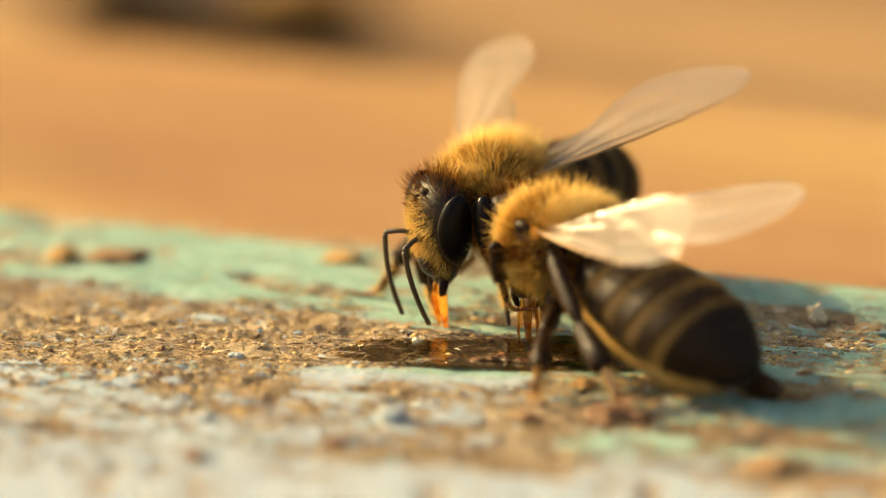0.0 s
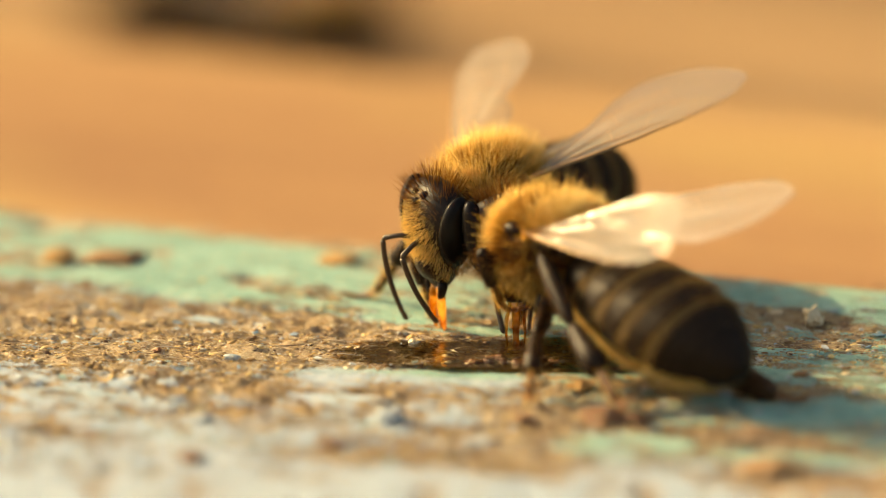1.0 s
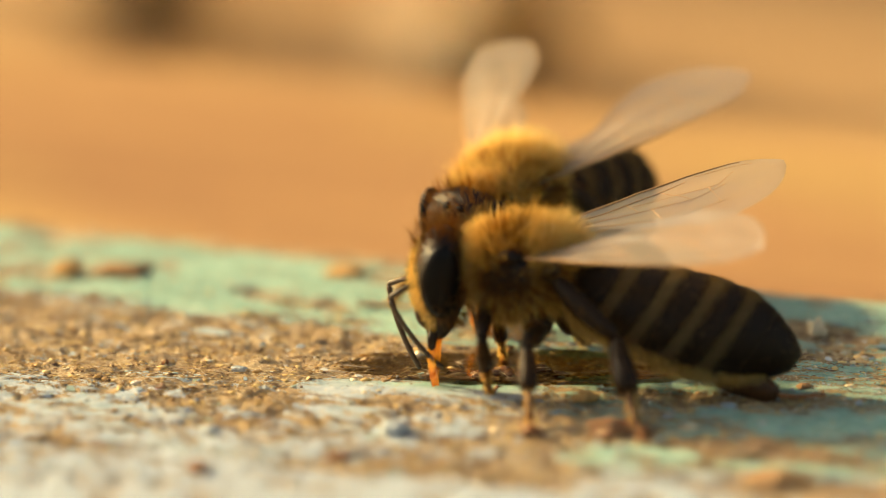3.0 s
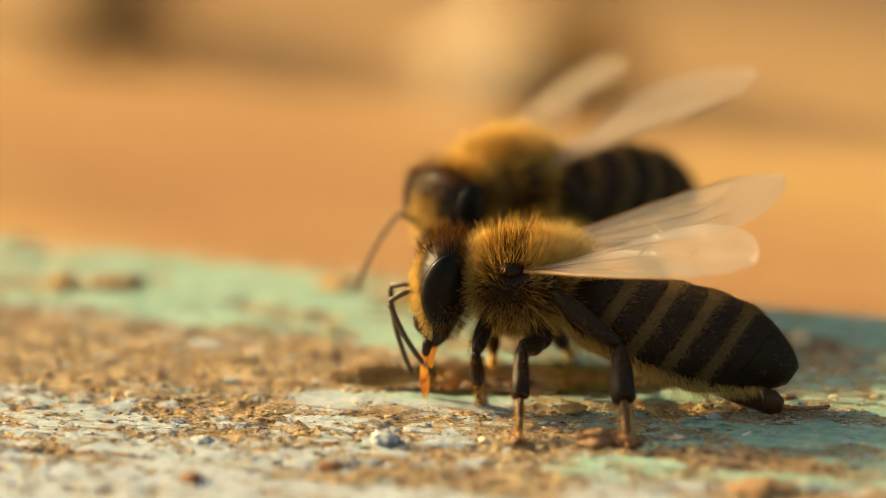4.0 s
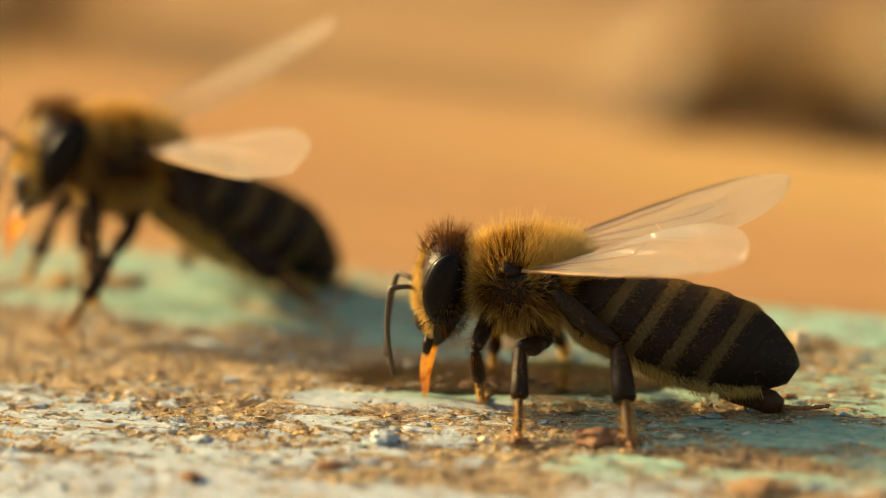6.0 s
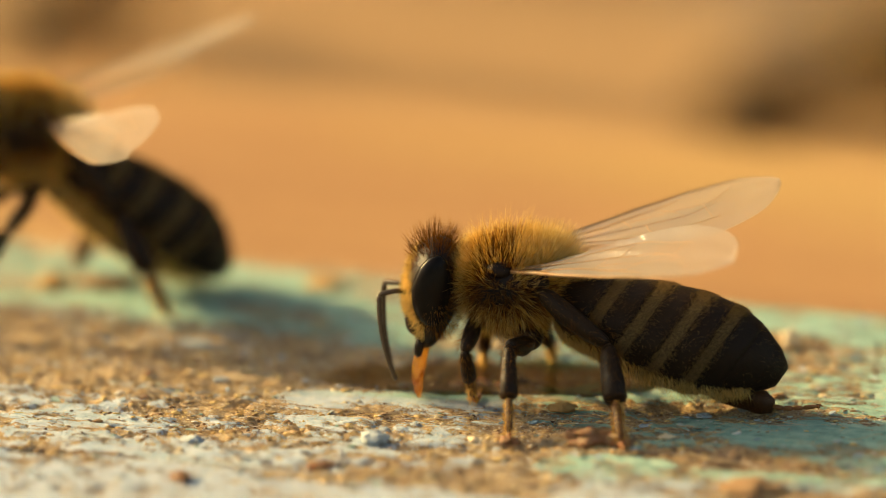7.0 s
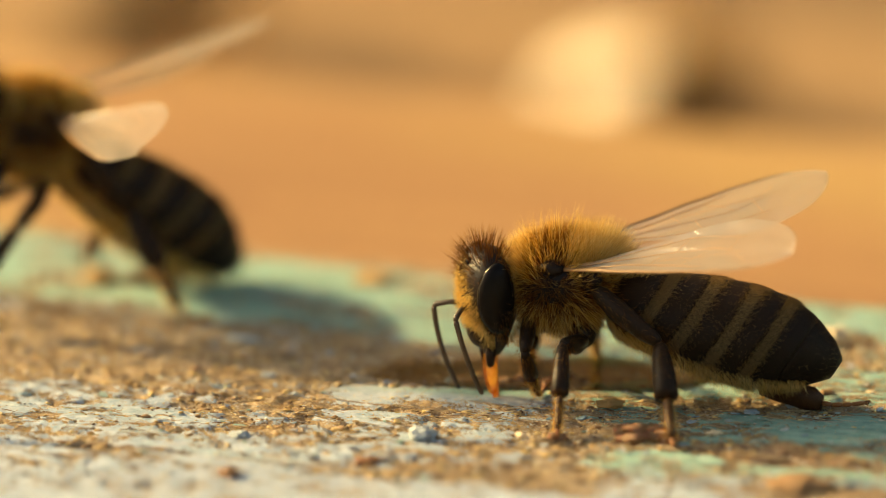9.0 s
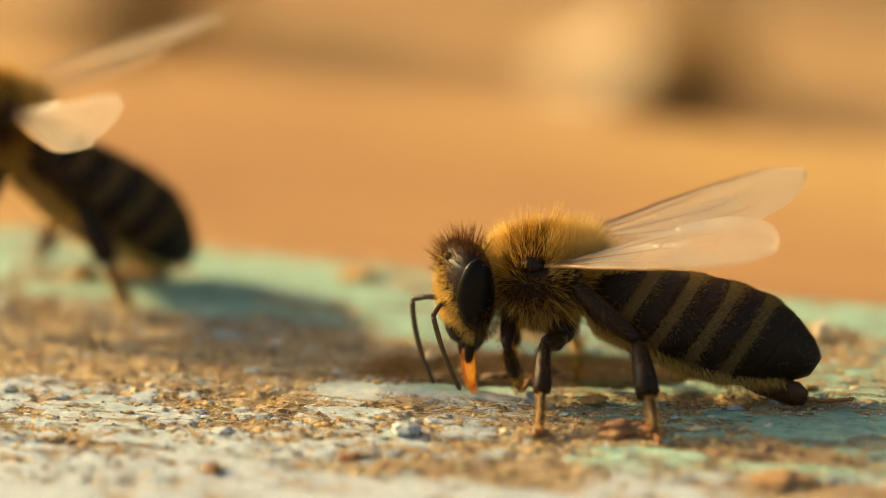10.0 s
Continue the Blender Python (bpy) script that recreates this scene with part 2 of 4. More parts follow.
def strands(bm, roots, rng, length, width, lay, curl=0.25):
    """Fine tapered hairs; roots: (place, normal); lay: the way in which they lean."""
    lay = Vector(lay)
    for p, nrm, k in roots:
        ln = length * k * rng.uniform(0.6, 1.2)
        d = (nrm + lay * rng.uniform(0.5, 1.3) + Vector((rng.gauss(0, curl), rng.gauss(0, curl), rng.gauss(0, curl)))).normalized()
        e = (d + lay * 0.35 + Vector((rng.gauss(0, curl), rng.gauss(0, curl), rng.gauss(0, curl))) * 0.6).normalized()
        a = d.orthogonal().normalized()
        b = d.cross(a)
        mid = p + d * ln * 0.55
        tip = mid + e * ln * 0.45
        q = [bm.verts.new(p + (a * cos(j) + b * sin(j)) * width) for j in (0, 2.094, 4.189)]
        r = [bm.verts.new(mid + (a * cos(j) + b * sin(j)) * width * 0.75) for j in (0, 2.094, 4.189)]
        s = bm.verts.new(tip)
        for j in range(3):
            bm.faces.new((q[j], q[(j + 1) % 3], r[(j + 1) % 3], r[j]))
            bm.faces.new((r[j], r[(j + 1) % 3], s))


def on_ellipsoid(rng, c, r, count, keep):
    """Random places and normals on an ellipsoid; keep(unit vector) gives 0 or the length factor there."""
    out = []
    while len(out) < count:
        v = Vector((rng.gauss(0, 1), rng.gauss(0, 1), rng.gauss(0, 1))).normalized()
        k = keep(v)
        if k > 0:
            p = Vector((v.x * r[0], v.y * r[1], v.z * r[2]))
            nrm = Vector((v.x / r[0], v.y / r[1], v.z / r[2])).normalized()
            out.append((Vector(c) + p * 0.97, nrm, k))
    return out


# ---- the board and what lies behind it ----
def fbm(x, y, s, seed=0.0, octaves=4):
    return noise.fractal(Vector((x * s, y * s, seed)), 0.9, 2.1, octaves)


def smooth(a, b, x):
    k = min(1.0, max(0.0, (x - a) / (b - a)))
    return k * k * (3 - 2 * k)


def back_edge(x):
    """The board's far edge, which runs aslant."""
    return -4.2 - 0.39 * x


def spot(x, y, cx, cy, rx, ry, turn=-0.33):
    """1 inside a soft oval that lies along the grain, 0 far outside."""
    dx, dy = x - cx, y - cy - turn * (x - cx)
    return exp(-(dx / rx) ** 2 - (dy / ry) ** 2)


def coat_at(x, y):
    """Paint cover, share of green in it, and dark dirt with painted-in shade, at a place of the board (mm)."""
    al, ac = 0.945 * x - 0.326 * y, 0.326 * x + 0.945 * y      # along and across the grain
    w = fbm(al * 0.3, ac, 0.30, 3.1) * 1.1
    n = fbm(al * 0.45, ac, 0.50, 7.7) + 0.6 * fbm(al * 0.6, ac, 1.5, 1.7, 3)
    n2 = fbm(al * 0.6, ac, 2.0, 13.3, 3)
    n3 = fbm(al * 0.7, ac, 4.2, 17.9, 2)
    v = y + 0.34 * x + w
    front_white = smooth(-31.0, -32.0, v)
    flaky = smooth(-32.0, -31.0, v) * smooth(-22.5, -24.5, v) * smooth(4.0, 0.0, x)
    far_green = smooth(-13.9, -12.9, v + 0.38 * max(0, min(x, 5) + 6))
    right_green = smooth(2.0, 4.5, x)
    pool_green = spot(x, y, 0.3, -20.9, 4.2, 1.7, -0.12)
    white_corner = spot(x, y, -3.7, -21.0, 1.5, 1.7, -0.2)
    paint = max(front_white * (0.74 + 0.25 * n + 0.4 * n2), flaky * (0.50 + 0.45 * n + 0.6 * n2 + 0.4 * n3), far_green * (0.70 + 0.5 * n + 0.25 * n2),
                right_green * (0.74 + 0.42 * n + 0.3 * n2), pool_green * 1.0, white_corner * 1.2, 0.24 + 0.45 * n)
    paint -= 0.9 * spot(x, y, 9.5, -22.2, 4.2, 0.95, -0.12) + 1.5 * spot(x, y, 9.0, -28.2, 2.0, 0.75) + 0.8 * spot(x, y, 12.0, -13.4, 2.4, 1.2, -0.3)
    paint -= 0.7 * spot(x, y, 4.5, -25.7, 2.4, 0.9, 0) + 0.5 * spot(x, y, 1.0, -30.5, 6.0, 0.9, -0.1) + 0.8 * spot(x, y, 11.8, -16.8, 2.8, 0.7) + 0.35 * spot(x, y, 12.0, -29.5, 4.0, 1.6) + 0.6 * spot(x, y, 13.0, -33.0, 6.0, 2.0, -0.1)
    paint -= 0.9 * spot(x, y, 1.6, -17.6, 5.4, 1.3, -0.05)
    paint -= 0.7 * smooth(-1.6, -0.6, y - back_edge(x)) * smooth(2.0, -2.0, x)
    green = max(far_green, right_green * smooth(-31.0, -29.0, y + 0.1 * x), pool_green * smooth(-21.6, -20.4, y + 0.12 * x))
    green = green * (1 - 0.7 * white_corner) + 0.2 * n * (1 - front_white)
    # Right front corner (11.5, -29) is painted shade; band at (-10.5, -9.4) rust plus edge shade.
    dark = 1.5 * spot(x, y, 9.0, -28.2, 2.1, 0.8) + 0.08 * spot(x, y, 3.5, -18.8, 3.0, 1.2, 0) + 0.7 * spot(x, y, 11.5, -29.0, 4.0, 1.5) + 1.1 * spot(x, y, -10.5, -9.4, 5.5, 0.9) + 0.1 * spot(x, y, 0.5, -16.9, 5.5, 1.3, -0.05) + 0.6 * spot(x, y, 13.0, -33.0, 6.0, 2.0, -0.1) \
        + 0.75 * smooth(0.12, 0.6, fbm(al * 0.4, ac, 0.8, 21.0))
    return paint, min(1, max(0, green)), min(1, max(0, dark))


def height_at(x, y, fine=True):
    """The board's relief, in mm."""
    p, g, d = coat_at(x, y)
    al, ac = 0.945 * x - 0.326 * y, 0.326 * x + 0.945 * y
    rough = smooth(0.62, 0.35, p)
    h = 0.10 * fbm(al * 0.4, ac, 0.3, 11.0) + 0.10 * smooth(0.42, 0.58, p)
    if fine:
        h += rough * (0.20 * fbm(al * 0.5, ac, 1.3, 5.0, 3) + 0.13 * fbm(al * 0.7, ac, 3.4, 9.0, 2))
        h += (1 - rough) * 0.03 * fbm(al * 0.3, ac, 2.2, 15.0, 3)
    h -= 0.6 * exp(-((y + 27.3 + 0.25 * (x + 13)) / 0.25) ** 2) * smooth(-11.6, -12.4, x)
    pool = spot(x, y, 1.9, -18.2, 5.6, 2.3, -0.05)
    return h * (1 - 0.7 * pool) - 0.06 * pool


def axis(stops):
    out = []
    for a, b, step in stops:
        n = max(1, round((b - a) / step))
        out += [a + (b - a) * i / n for i in range(n)]
    return out + [stops[-1][1]]


def make_board():
    xs = axis([(-150, -40, 22), (-40, -18, 2), (-18, 18, 0.13), (18, 40, 2), (40, 150, 22)])
    ts = axis([(-80, -34, 4), (-34, -29, 0.2), (-29, -14, 0.12), (-14, -8, 0.25), (-8, 0, 0.5)])
    verts, coats = [], []
    for t in ts:
        for x in xs:
            # rows bend with the far edge as they near it
            k = smooth(-20, 0, t)
            y = t + k * back_edge(x) if abs(x) < 60 else t + k * back_edge(math.copysign(60, x))
            verts.append((x * MM, y * MM, height_at(x, y) * MM if abs(x) < 20 else 0))
            coats.append((*coat_at(x, y), 1.0))
    nx, nt = len(xs), len(ts)
    top = len(verts)
    faces = [(j * nx + i, j * nx + i + 1, (j + 1) * nx + i + 1, (j + 1) * nx + i) for j in range(nt - 1) for i in range(nx - 1)]
    # rounded far edge, then thickness down to the underside
    for row, drop, out in ((nt - 1, -0.5, 0.35), (nt - 1, -36, 0.5)):
        for i in range(nx):
            v = verts[row * nx + i]
            verts.append((v[0], v[1] + out * MM, v[2] + drop * MM))
            coats.append(coats[row * nx + i])
    a, b = (nt - 1) * nx, top
    for _ in range(2):
        faces += [(a + i, a + i + 1, b + i + 1, b + i) for i in range(nx - 1)]
        a, b = b, b + nx
    lo = len(verts)
    verts += [(-0.15, -0.08, -0.036), (0.15, -0.08, -0.036)]
    coats += [(0.2, 0, 0, 1)] * 2
    faces.append((lo, lo + 1, 0 + nx - 1, 0))
    me = bpy.data.meshes.new("board")
    me.from_pydata(verts, [], faces)
    me.materials.append(BOARD)
    at = me.attributes.new("coat", "FLOAT_COLOR", "POINT")
    at.data.foreach_set("color", np.array(coats, dtype=np.float32).ravel())
    me.shade_smooth()
    return tagged(new("board", me), "weathered wooden board with flaking green and white paint", "board", kind="structure")


def plank(name, mat, x0, x1, edge, far, top, thick, label, slope, far_slope):
    """A long plain plank whose near and far edges run aslant like the board's."""
    bm = bmesh.new()
    q = [(x0, edge + slope * x0), (x1, edge + slope * x1), (x1, far + far_slope * x1), (x0, far + far_slope * x0)]
    lo = [bm.verts.new((x, y, top - thick)) for x, y in q]
    hi = [bm.verts.new((x, y, top)) for x, y in q]
    bm.faces.new(hi), bm.faces.new(lo[::-1])
    for i in range(4):
        bm.faces.new((lo[i], lo[(i + 1) % 4], hi[(i + 1) % 4], hi[i]))
    bmesh.ops.bevel(bm, geom=[e for e in bm.edges], offset=1.2, segments=3, affect="EDGES")
    ob = new(name, finish(bm, name, mat, smooth=False))
    return tagged(ob, label, "board", kind="structure")


board = make_board()
REAR_FAR, REAR_EDGE, REAR_SLOPE = 36.0, 107.0, -0.48      # far edge of the orange board; near edge of the tan one
plank("back_board", ORANGE_WOOD, -60, 60, -2.6, REAR_FAR, -3.0, 33, "smooth orange-painted wooden board behind the green one", -0.37, -0.5)
plank("rear_board", TAN_WOOD, -190, 190, REAR_EDGE, 242, -20.0, 16, "sun-bleached tan wooden board lower down beyond a gap", REAR_SLOPE, -0.37)
# Added out of view: hides the low sky and bounces warm light back.
wall = bmesh.new()
bmesh.ops.create_cube(wall, size=1.0, matrix=Matrix.Translation((200, 332, 214)) @ Matrix.Diagonal((1000, 24, 500, 1)))
bmesh.ops.bevel(wall, geom=wall.edges[:], offset=2, segments=2, affect="EDGES")
tagged(new("wall_north", finish(wall, "wall_north", TAN_WOOD, smooth=False)), "plain tan wooden wall behind the boards", "wall", kind="structure")
gm = bpy.data.meshes.new("ground")
gm.from_pydata([(-60, -60, -0.036), (60, -60, -0.036), (60, 60, -0.036), (-60, 60, -0.036)], [], [(0, 1, 2, 3)])
gm.materials.append(EARTH)
tagged(new("ground", gm), "dry brown earth under the boards", "ground", kind="structure")


# ---- the bee ----
T0 = Vector((0, 0, 4.1))          # centre of the thorax over the bee's base point
NECK = Vector((1.45, 0, 0.02))
WAIST = Vector((-1.45, 0, -0.45))
HIPS = {"front": Vector((1.0, 0.8, -1.0)), "middle": Vector((-0.85, 0.85, -1.75)), "hind": Vector((-1.2, 1.45, 0.2))}
BONES = {"front": (1.6, 2.55), "middle": (1.9, 3.65), "hind": (2.95, 4.2), "trailing": (3.2, 6.6)}
WING_ROOT = Vector((-0.15, 1.35, 0.75))


def thorax_mesh():
    bm = bmesh.new()
    ball(bm, (0, 0, 0), (1.62, 1.6, 1.45), seg=28, rings=18)
    ball(bm, (-1.15, 0, 0.75), (0.55, 0.95, 0.4))      # scutellum
    ball(bm, (1.25, 0, 0.15), (0.45, 1.0, 0.85))       # collar
    return bm


def tegula_mesh():
    bm = bmesh.new()
    ball(bm, (0, 0, 0), (0.42, 0.3, 0.28))
    return bm


def coxa_mesh():
    bm = bmesh.new()
    ball(bm, (0, 0, 0), (0.5, 0.45, 0.5))
    return bm


def thorax_hair(kind):
    rng = random.Random(5 if kind == "gold" else 6)
    bm = bmesh.new()
    bare = lambda v: abs(v.y) > 0.84 and 0.3 < v.z < 0.56 and -0.22 < v.x < 0.16
    saddle = lambda v: abs(v.x - 0.22) < 0.40 and v.z > -0.3
    if kind == "gold":
        roots = on_ellipsoid(rng, (0, 0, 0), (1.62, 1.6, 1.45), 5600,
                             lambda v: 0 if bare(v) or (saddle(v) and rng.random() > 0.17) or (v.z < 0.30 and rng.random() > 0.20) else 1.0)
        strands(bm, roots, rng, 0.80, 0.0075, (-0.25, 0, 0.15), 0.20)
        roots = on_ellipsoid(rng, (0, 0, 0), (1.62, 1.6, 1.45), 700, lambda v: 1.0 if v.z > 0.1 and not bare(v) else 0)
        strands(bm, roots, rng, 1.15, 0.0065, (-0.2, 0, 0.2), 0.25)
    elif kind == "pale":
        roots = on_ellipsoid(rng, (-1.15, 0, 0.75), (0.55, 0.95, 0.4), 1700, lambda v: 1.0 if v.z > -0.3 else 0)
        strands(bm, roots, rng, 1.05, 0.0075, (-0.3, 0, 0.6), 0.2)
        roots = on_ellipsoid(rng, (1.25, 0, 0.15), (0.45, 1.05, 0.9), 1300, lambda v: 1.0 if v.x > -0.2 and v.z > -0.5 else 0)
        strands(bm, roots, rng, 0.7, 0.0075, (0.1, 0, 0.1), 0.3)
        roots = on_ellipsoid(rng, (0, 0, 0), (1.62, 1.6, 1.45), 1300, lambda v: 0.85 if v.z < -0.25 else 0)
        strands(bm, roots, rng, 0.85, 0.006, (-0.2, 0, -0.2), 0.35)
    else:
        roots = on_ellipsoid(rng, (0, 0, 0), (1.62, 1.6, 1.45), 8500, lambda v: 0 if bare(v) else 0.95 if saddle(v) else 0.7 if v.z < 0.25 else 0.9 if rng.random() < 0.3 else 0)
        strands(bm, roots, rng, 0.66, 0.0075, (-0.22, 0, 0.0), 0.25)
    return bm


def head_mesh():
    bm = bmesh.new()
    prof = [(-1.75, 0.28, 0.22, 0.25), (-1.55, 0.48, 0.36, 0.2), (-1.15, 0.72, 0.52, 0.12), (-0.7, 1.02, 0.7, 0.04), (-0.1, 1.3, 0.82, 0),
            (0.45, 1.42, 0.82, -0.02), (0.9, 1.34, 0.72, -0.06), (1.22, 1.05, 0.55, -0.1), (1.42, 0.6, 0.32, -0.12), (1.5, 0.2, 0.1, -0.12)]
    loft(bm, [((dx, 0, z), (ht, 0, 0), (0, hw, 0)) for z, hw, ht, dx in prof])
    ball(bm, (0.52, 0, -0.95), (0.36, 0.6, 0.5))       # clypeus
    for s in (-1, 1):
        ball(bm, (0.78, 0.28 * s, -0.05), (0.14, 0.16, 0.16), seg=10, rings=8)   # antenna sockets
    tube(bm, [(-0.5, 0, 0.1), (-1.2, 0, 0.05)], [0.5, 0.55], 12)
    return bm


def eye_mesh(s):
    bm = bmesh.new()
    ball(bm, (0, 0, 0), (0.58, 0.43, 1.18), seg=24, rings=20)
    for v in bm.verts:
        v.co.x -= 0.10 * (v.co.z / 1.22) ** 2
    return bm


def ocellus_mesh():
    bm = bmesh.new()
    ball(bm, (0, 0, 0), (0.15, 0.15, 0.13), seg=12, rings=8)
    return bm


def head_hair(kind):
    rng = random.Random(8 if kind == "brown" else 9)
    bm = bmesh.new()
    if kind == "brown":
        roots = on_ellipsoid(rng, (-0.05, 0, 0.25), (0.78, 1.25, 1.22), 640, lambda v: (1.0 if v.z > 0.6 else 0.55) if v.z > 0.25 else 0)
        strands(bm, roots, rng, 0.74, 0.0085, (-0.05, 0, 0.5), 0.18)
        roots = on_ellipsoid(rng, (-0.1, 0, -0.2), (0.72, 1.3, 1.2), 1300, lambda v: 0.6 if v.x < 0.55 else 0)
        strands(bm, roots, rng, 0.5, 0.008, (-0.1, 0, -0.3), 0.25)
    else:
        roots = on_ellipsoid(rng, (0.05, 0, -0.15), (0.8, 1.15, 1.45), 3000, lambda v: (0.55 if v.z < -0.35 else 0.75) if (v.x > 0.25 and abs(v.y) < 0.8) else 0)
        strands(bm, roots, rng, 0.36, 0.006, (0.1, 0, -0.45), 0.25)
    return bm


def antenna_mesh():
    """Elbowed: a smooth scape, then a flagellum of ten short rings that hangs down."""
    bm = bmesh.new()
    tube(bm, [(0, 0, 0), (0.35, 0, 0.05), (0.75, 0, 0.02), (0.82, 0, -0.04)], [0.085, 0.075, 0.085, 0.07], 10)
    pts, rad = [], []
    for i in range(11):
        for k, r in ((0.04, 0.078), (0.5, 0.088), (0.96, 0.078)):
            s = (i + k) / 11
            pts.append((0.82 + 0.28 * s - 0.55 * s * s, 0, -0.04 - 2.55 * s))
            rad.append(r * (1 - 0.1 * s))
    pts.append((0.53, 0, -2.64))
    rad.append(0.03)
    tube(bm, pts, rad, 10)
    return bm


def mandible_mesh(s):
    bm = bmesh.new()
    tube(bm, [(0, 0, 0), (0.08, 0.06 * s, -0.25), (0.12, -0.05 * s, -0.5), (0.14, -0.16 * s, -0.62)], [0.16, 0.15, 0.12, 0.05], 10, 0.7)
    return bm


def galea_mesh(s):
    """An amber blade of the sucking mouthparts."""
    bm = bmesh.new()
    pts = [(0, 0, 0), (0.08, 0.10 * s, -0.4), (0.12, 0.18 * s, -0.8), (0.10, 0.20 * s, -1.25), (0.05, 0.15 * s, -1.7)]
    tube(bm, pts, [0.13, 0.15, 0.14, 0.10, 0.03], 10, 0.4)
    return bm


def tongue_mesh():
    bm = bmesh.new()
    tube(bm, [(0, 0, 0.1), (0.02, 0, -0.6), (0.03, 0, -1.2), (0, 0, -1.75), (0, 0, -1.95)], [0.2, 0.13, 0.10, 0.08, 0.03], 10)
    return bm


def girth(s):
    """Half width and half height of the abdomen s mm behind the waist."""
    k = [(0, 0.42), (0.35, 0.95), (0.9, 1.24), (1.8, 1.47), (3.0, 1.65), (4.2, 1.72), (5.2, 1.60), (6.0, 1.29), (6.7, 0.85), (7.2, 0.36)]
    for (a, ra), (b, rb) in zip(k, k[1:]):
        if s <= b:
            u = (s - a) / (b - a)
            return ra + (rb - ra) * u * (1.15 - 0.15 * u)
    return 0.1


def sag(s):
    return -0.010 * s * s


def tergite_mesh(a, b, felt):
    """One ring of the abdomen; its rear rim stands proud of the next ring. The felt band is its front part."""
    bm = bmesh.new()
    n, m = 40, 9
    rows = []
    for i in range(m + 1):
        s = a + (b - a) * i / m
        lift = 0.05 * (i / m) ** 2
        if i == m:
            lift = 0.0
        r = girth(min(s, 7.3)) + lift
        c = Vector((-s, 0, sag(s)))
        rows.append([bm.verts.new(c + Vector((-0.34 * sin(k * 2 * pi / n) * r * min(1, s), r * 1.02 * cos(k * 2 * pi / n), r * 0.89 * sin(k * 2 * pi / n)))) for k in range(n)])
    for i, (r, q) in enumerate(zip(rows, rows[1:])):
        for k in range(n):
            f = bm.faces.new((r[k], r[(k + 1) % n], q[(k + 1) % n], q[k]))
            f.material_index = 1 if (felt and i < m * felt) else 0
    bm.faces.new(rows[0]), bm.faces.new(rows[-1])
    return bm


RINGS = [(0.0, 1.25, 0.0), (1.2, 2.45, 0.30), (2.4, 3.65, 0.32), (3.6, 4.8, 0.32), (4.75, 5.85, 0.28), (5.8, 7.2, 0.0)]


def abdomen_hair():
    """Felt bands of short hair laid backwards, and a pale fringe below."""
    rng = random.Random(12)
    bm = bmesh.new()
    roots = []
    for a, b, felt in RINGS:
        count = 8000 if felt else 300
        for _ in range(count):
            s = a + (b - a) * (rng.gauss(felt * 0.46, felt * 0.52) if felt else rng.random())
            k = rng.uniform(0, 2 * pi)
            r = girth(s) + 0.01
            nrm = Vector((0, cos(k), sin(k)))
            roots.append((Vector((-s - 0.34 * sin(k) * r * min(1, s), r * 1.02 * cos(k), r * 0.89 * sin(k) + sag(s))), nrm, 0.9 if felt else 0.7))
    strands(bm, roots, rng, 0.13, 0.004, (-1.6, 0, 0), 0.9)
    return bm


def abdomen_fringe():
    rng = random.Random(13)
    bm = bmesh.new()
    roots = []
    for _ in range(4400):
        s = rng.uniform(0.1, 6.6)
        k = rng.choice((rng.uniform(-2.5, -0.64), rng.uniform(-2.6, -2.2), rng.uniform(-0.94, -0.54)))
        r = girth(s)
        roots.append((Vector((-s - 0.34 * sin(k) * r * min(1, s), r * 1.02 * cos(k), r * 0.89 * sin(k) + sag(s))), Vector((0, cos(k), sin(k))), 1.0))
    for _ in range(420):
        s = rng.uniform(0.05, 1.1)
        k = rng.uniform(1.05, 2.1)
        r = girth(s)
        roots.append((Vector((-s, r * 1.02 * cos(k), r * 0.9 * sin(k))), Vector((0, cos(k), sin(k))), 1.1))
    strands(bm, roots, rng, 0.40, 0.005, (-0.6, 0, 0), 0.3)
    return bm


def femur_mesh(kind):
    ln = BONES[kind][0]
    w = {"front": 0.34, "middle": 0.34, "hind": 0.38, "trailing": 0.38}[kind]
    bm = bmesh.new()
    tube(bm, [(0, 0, 0), (0.12 * ln, 0, 0.02), (0.4 * ln, 0, 0.08), (0.75 * ln, 0, 0.05), (0.95 * ln, 0, 0), (ln, 0, 0)],
         [0.16, 0.8 * w, w, 0.85 * w, 0.6 * w, 0.3 * w], 12, 0.8)
    return bm


def tibia_mesh(kind):
    ln = BONES[kind][1] * 0.54
    w = {"front": 0.28, "middle": 0.35, "hind": 0.47, "trailing": 0.47}[kind]
    bm = bmesh.new()
    tube(bm, [(0, 0, 0), (0.06 * ln, 0, 0), (0.2 * ln, 0, 0.03), (0.6 * ln, 0, 0.03), (0.93 * ln, 0, 0), (ln, 0, 0)],
         [0.12, 0.55 * w, 0.72 * w, 0.92 * w, 0.95 * w, 0.5 * w], 12, 0.9)
    return bm


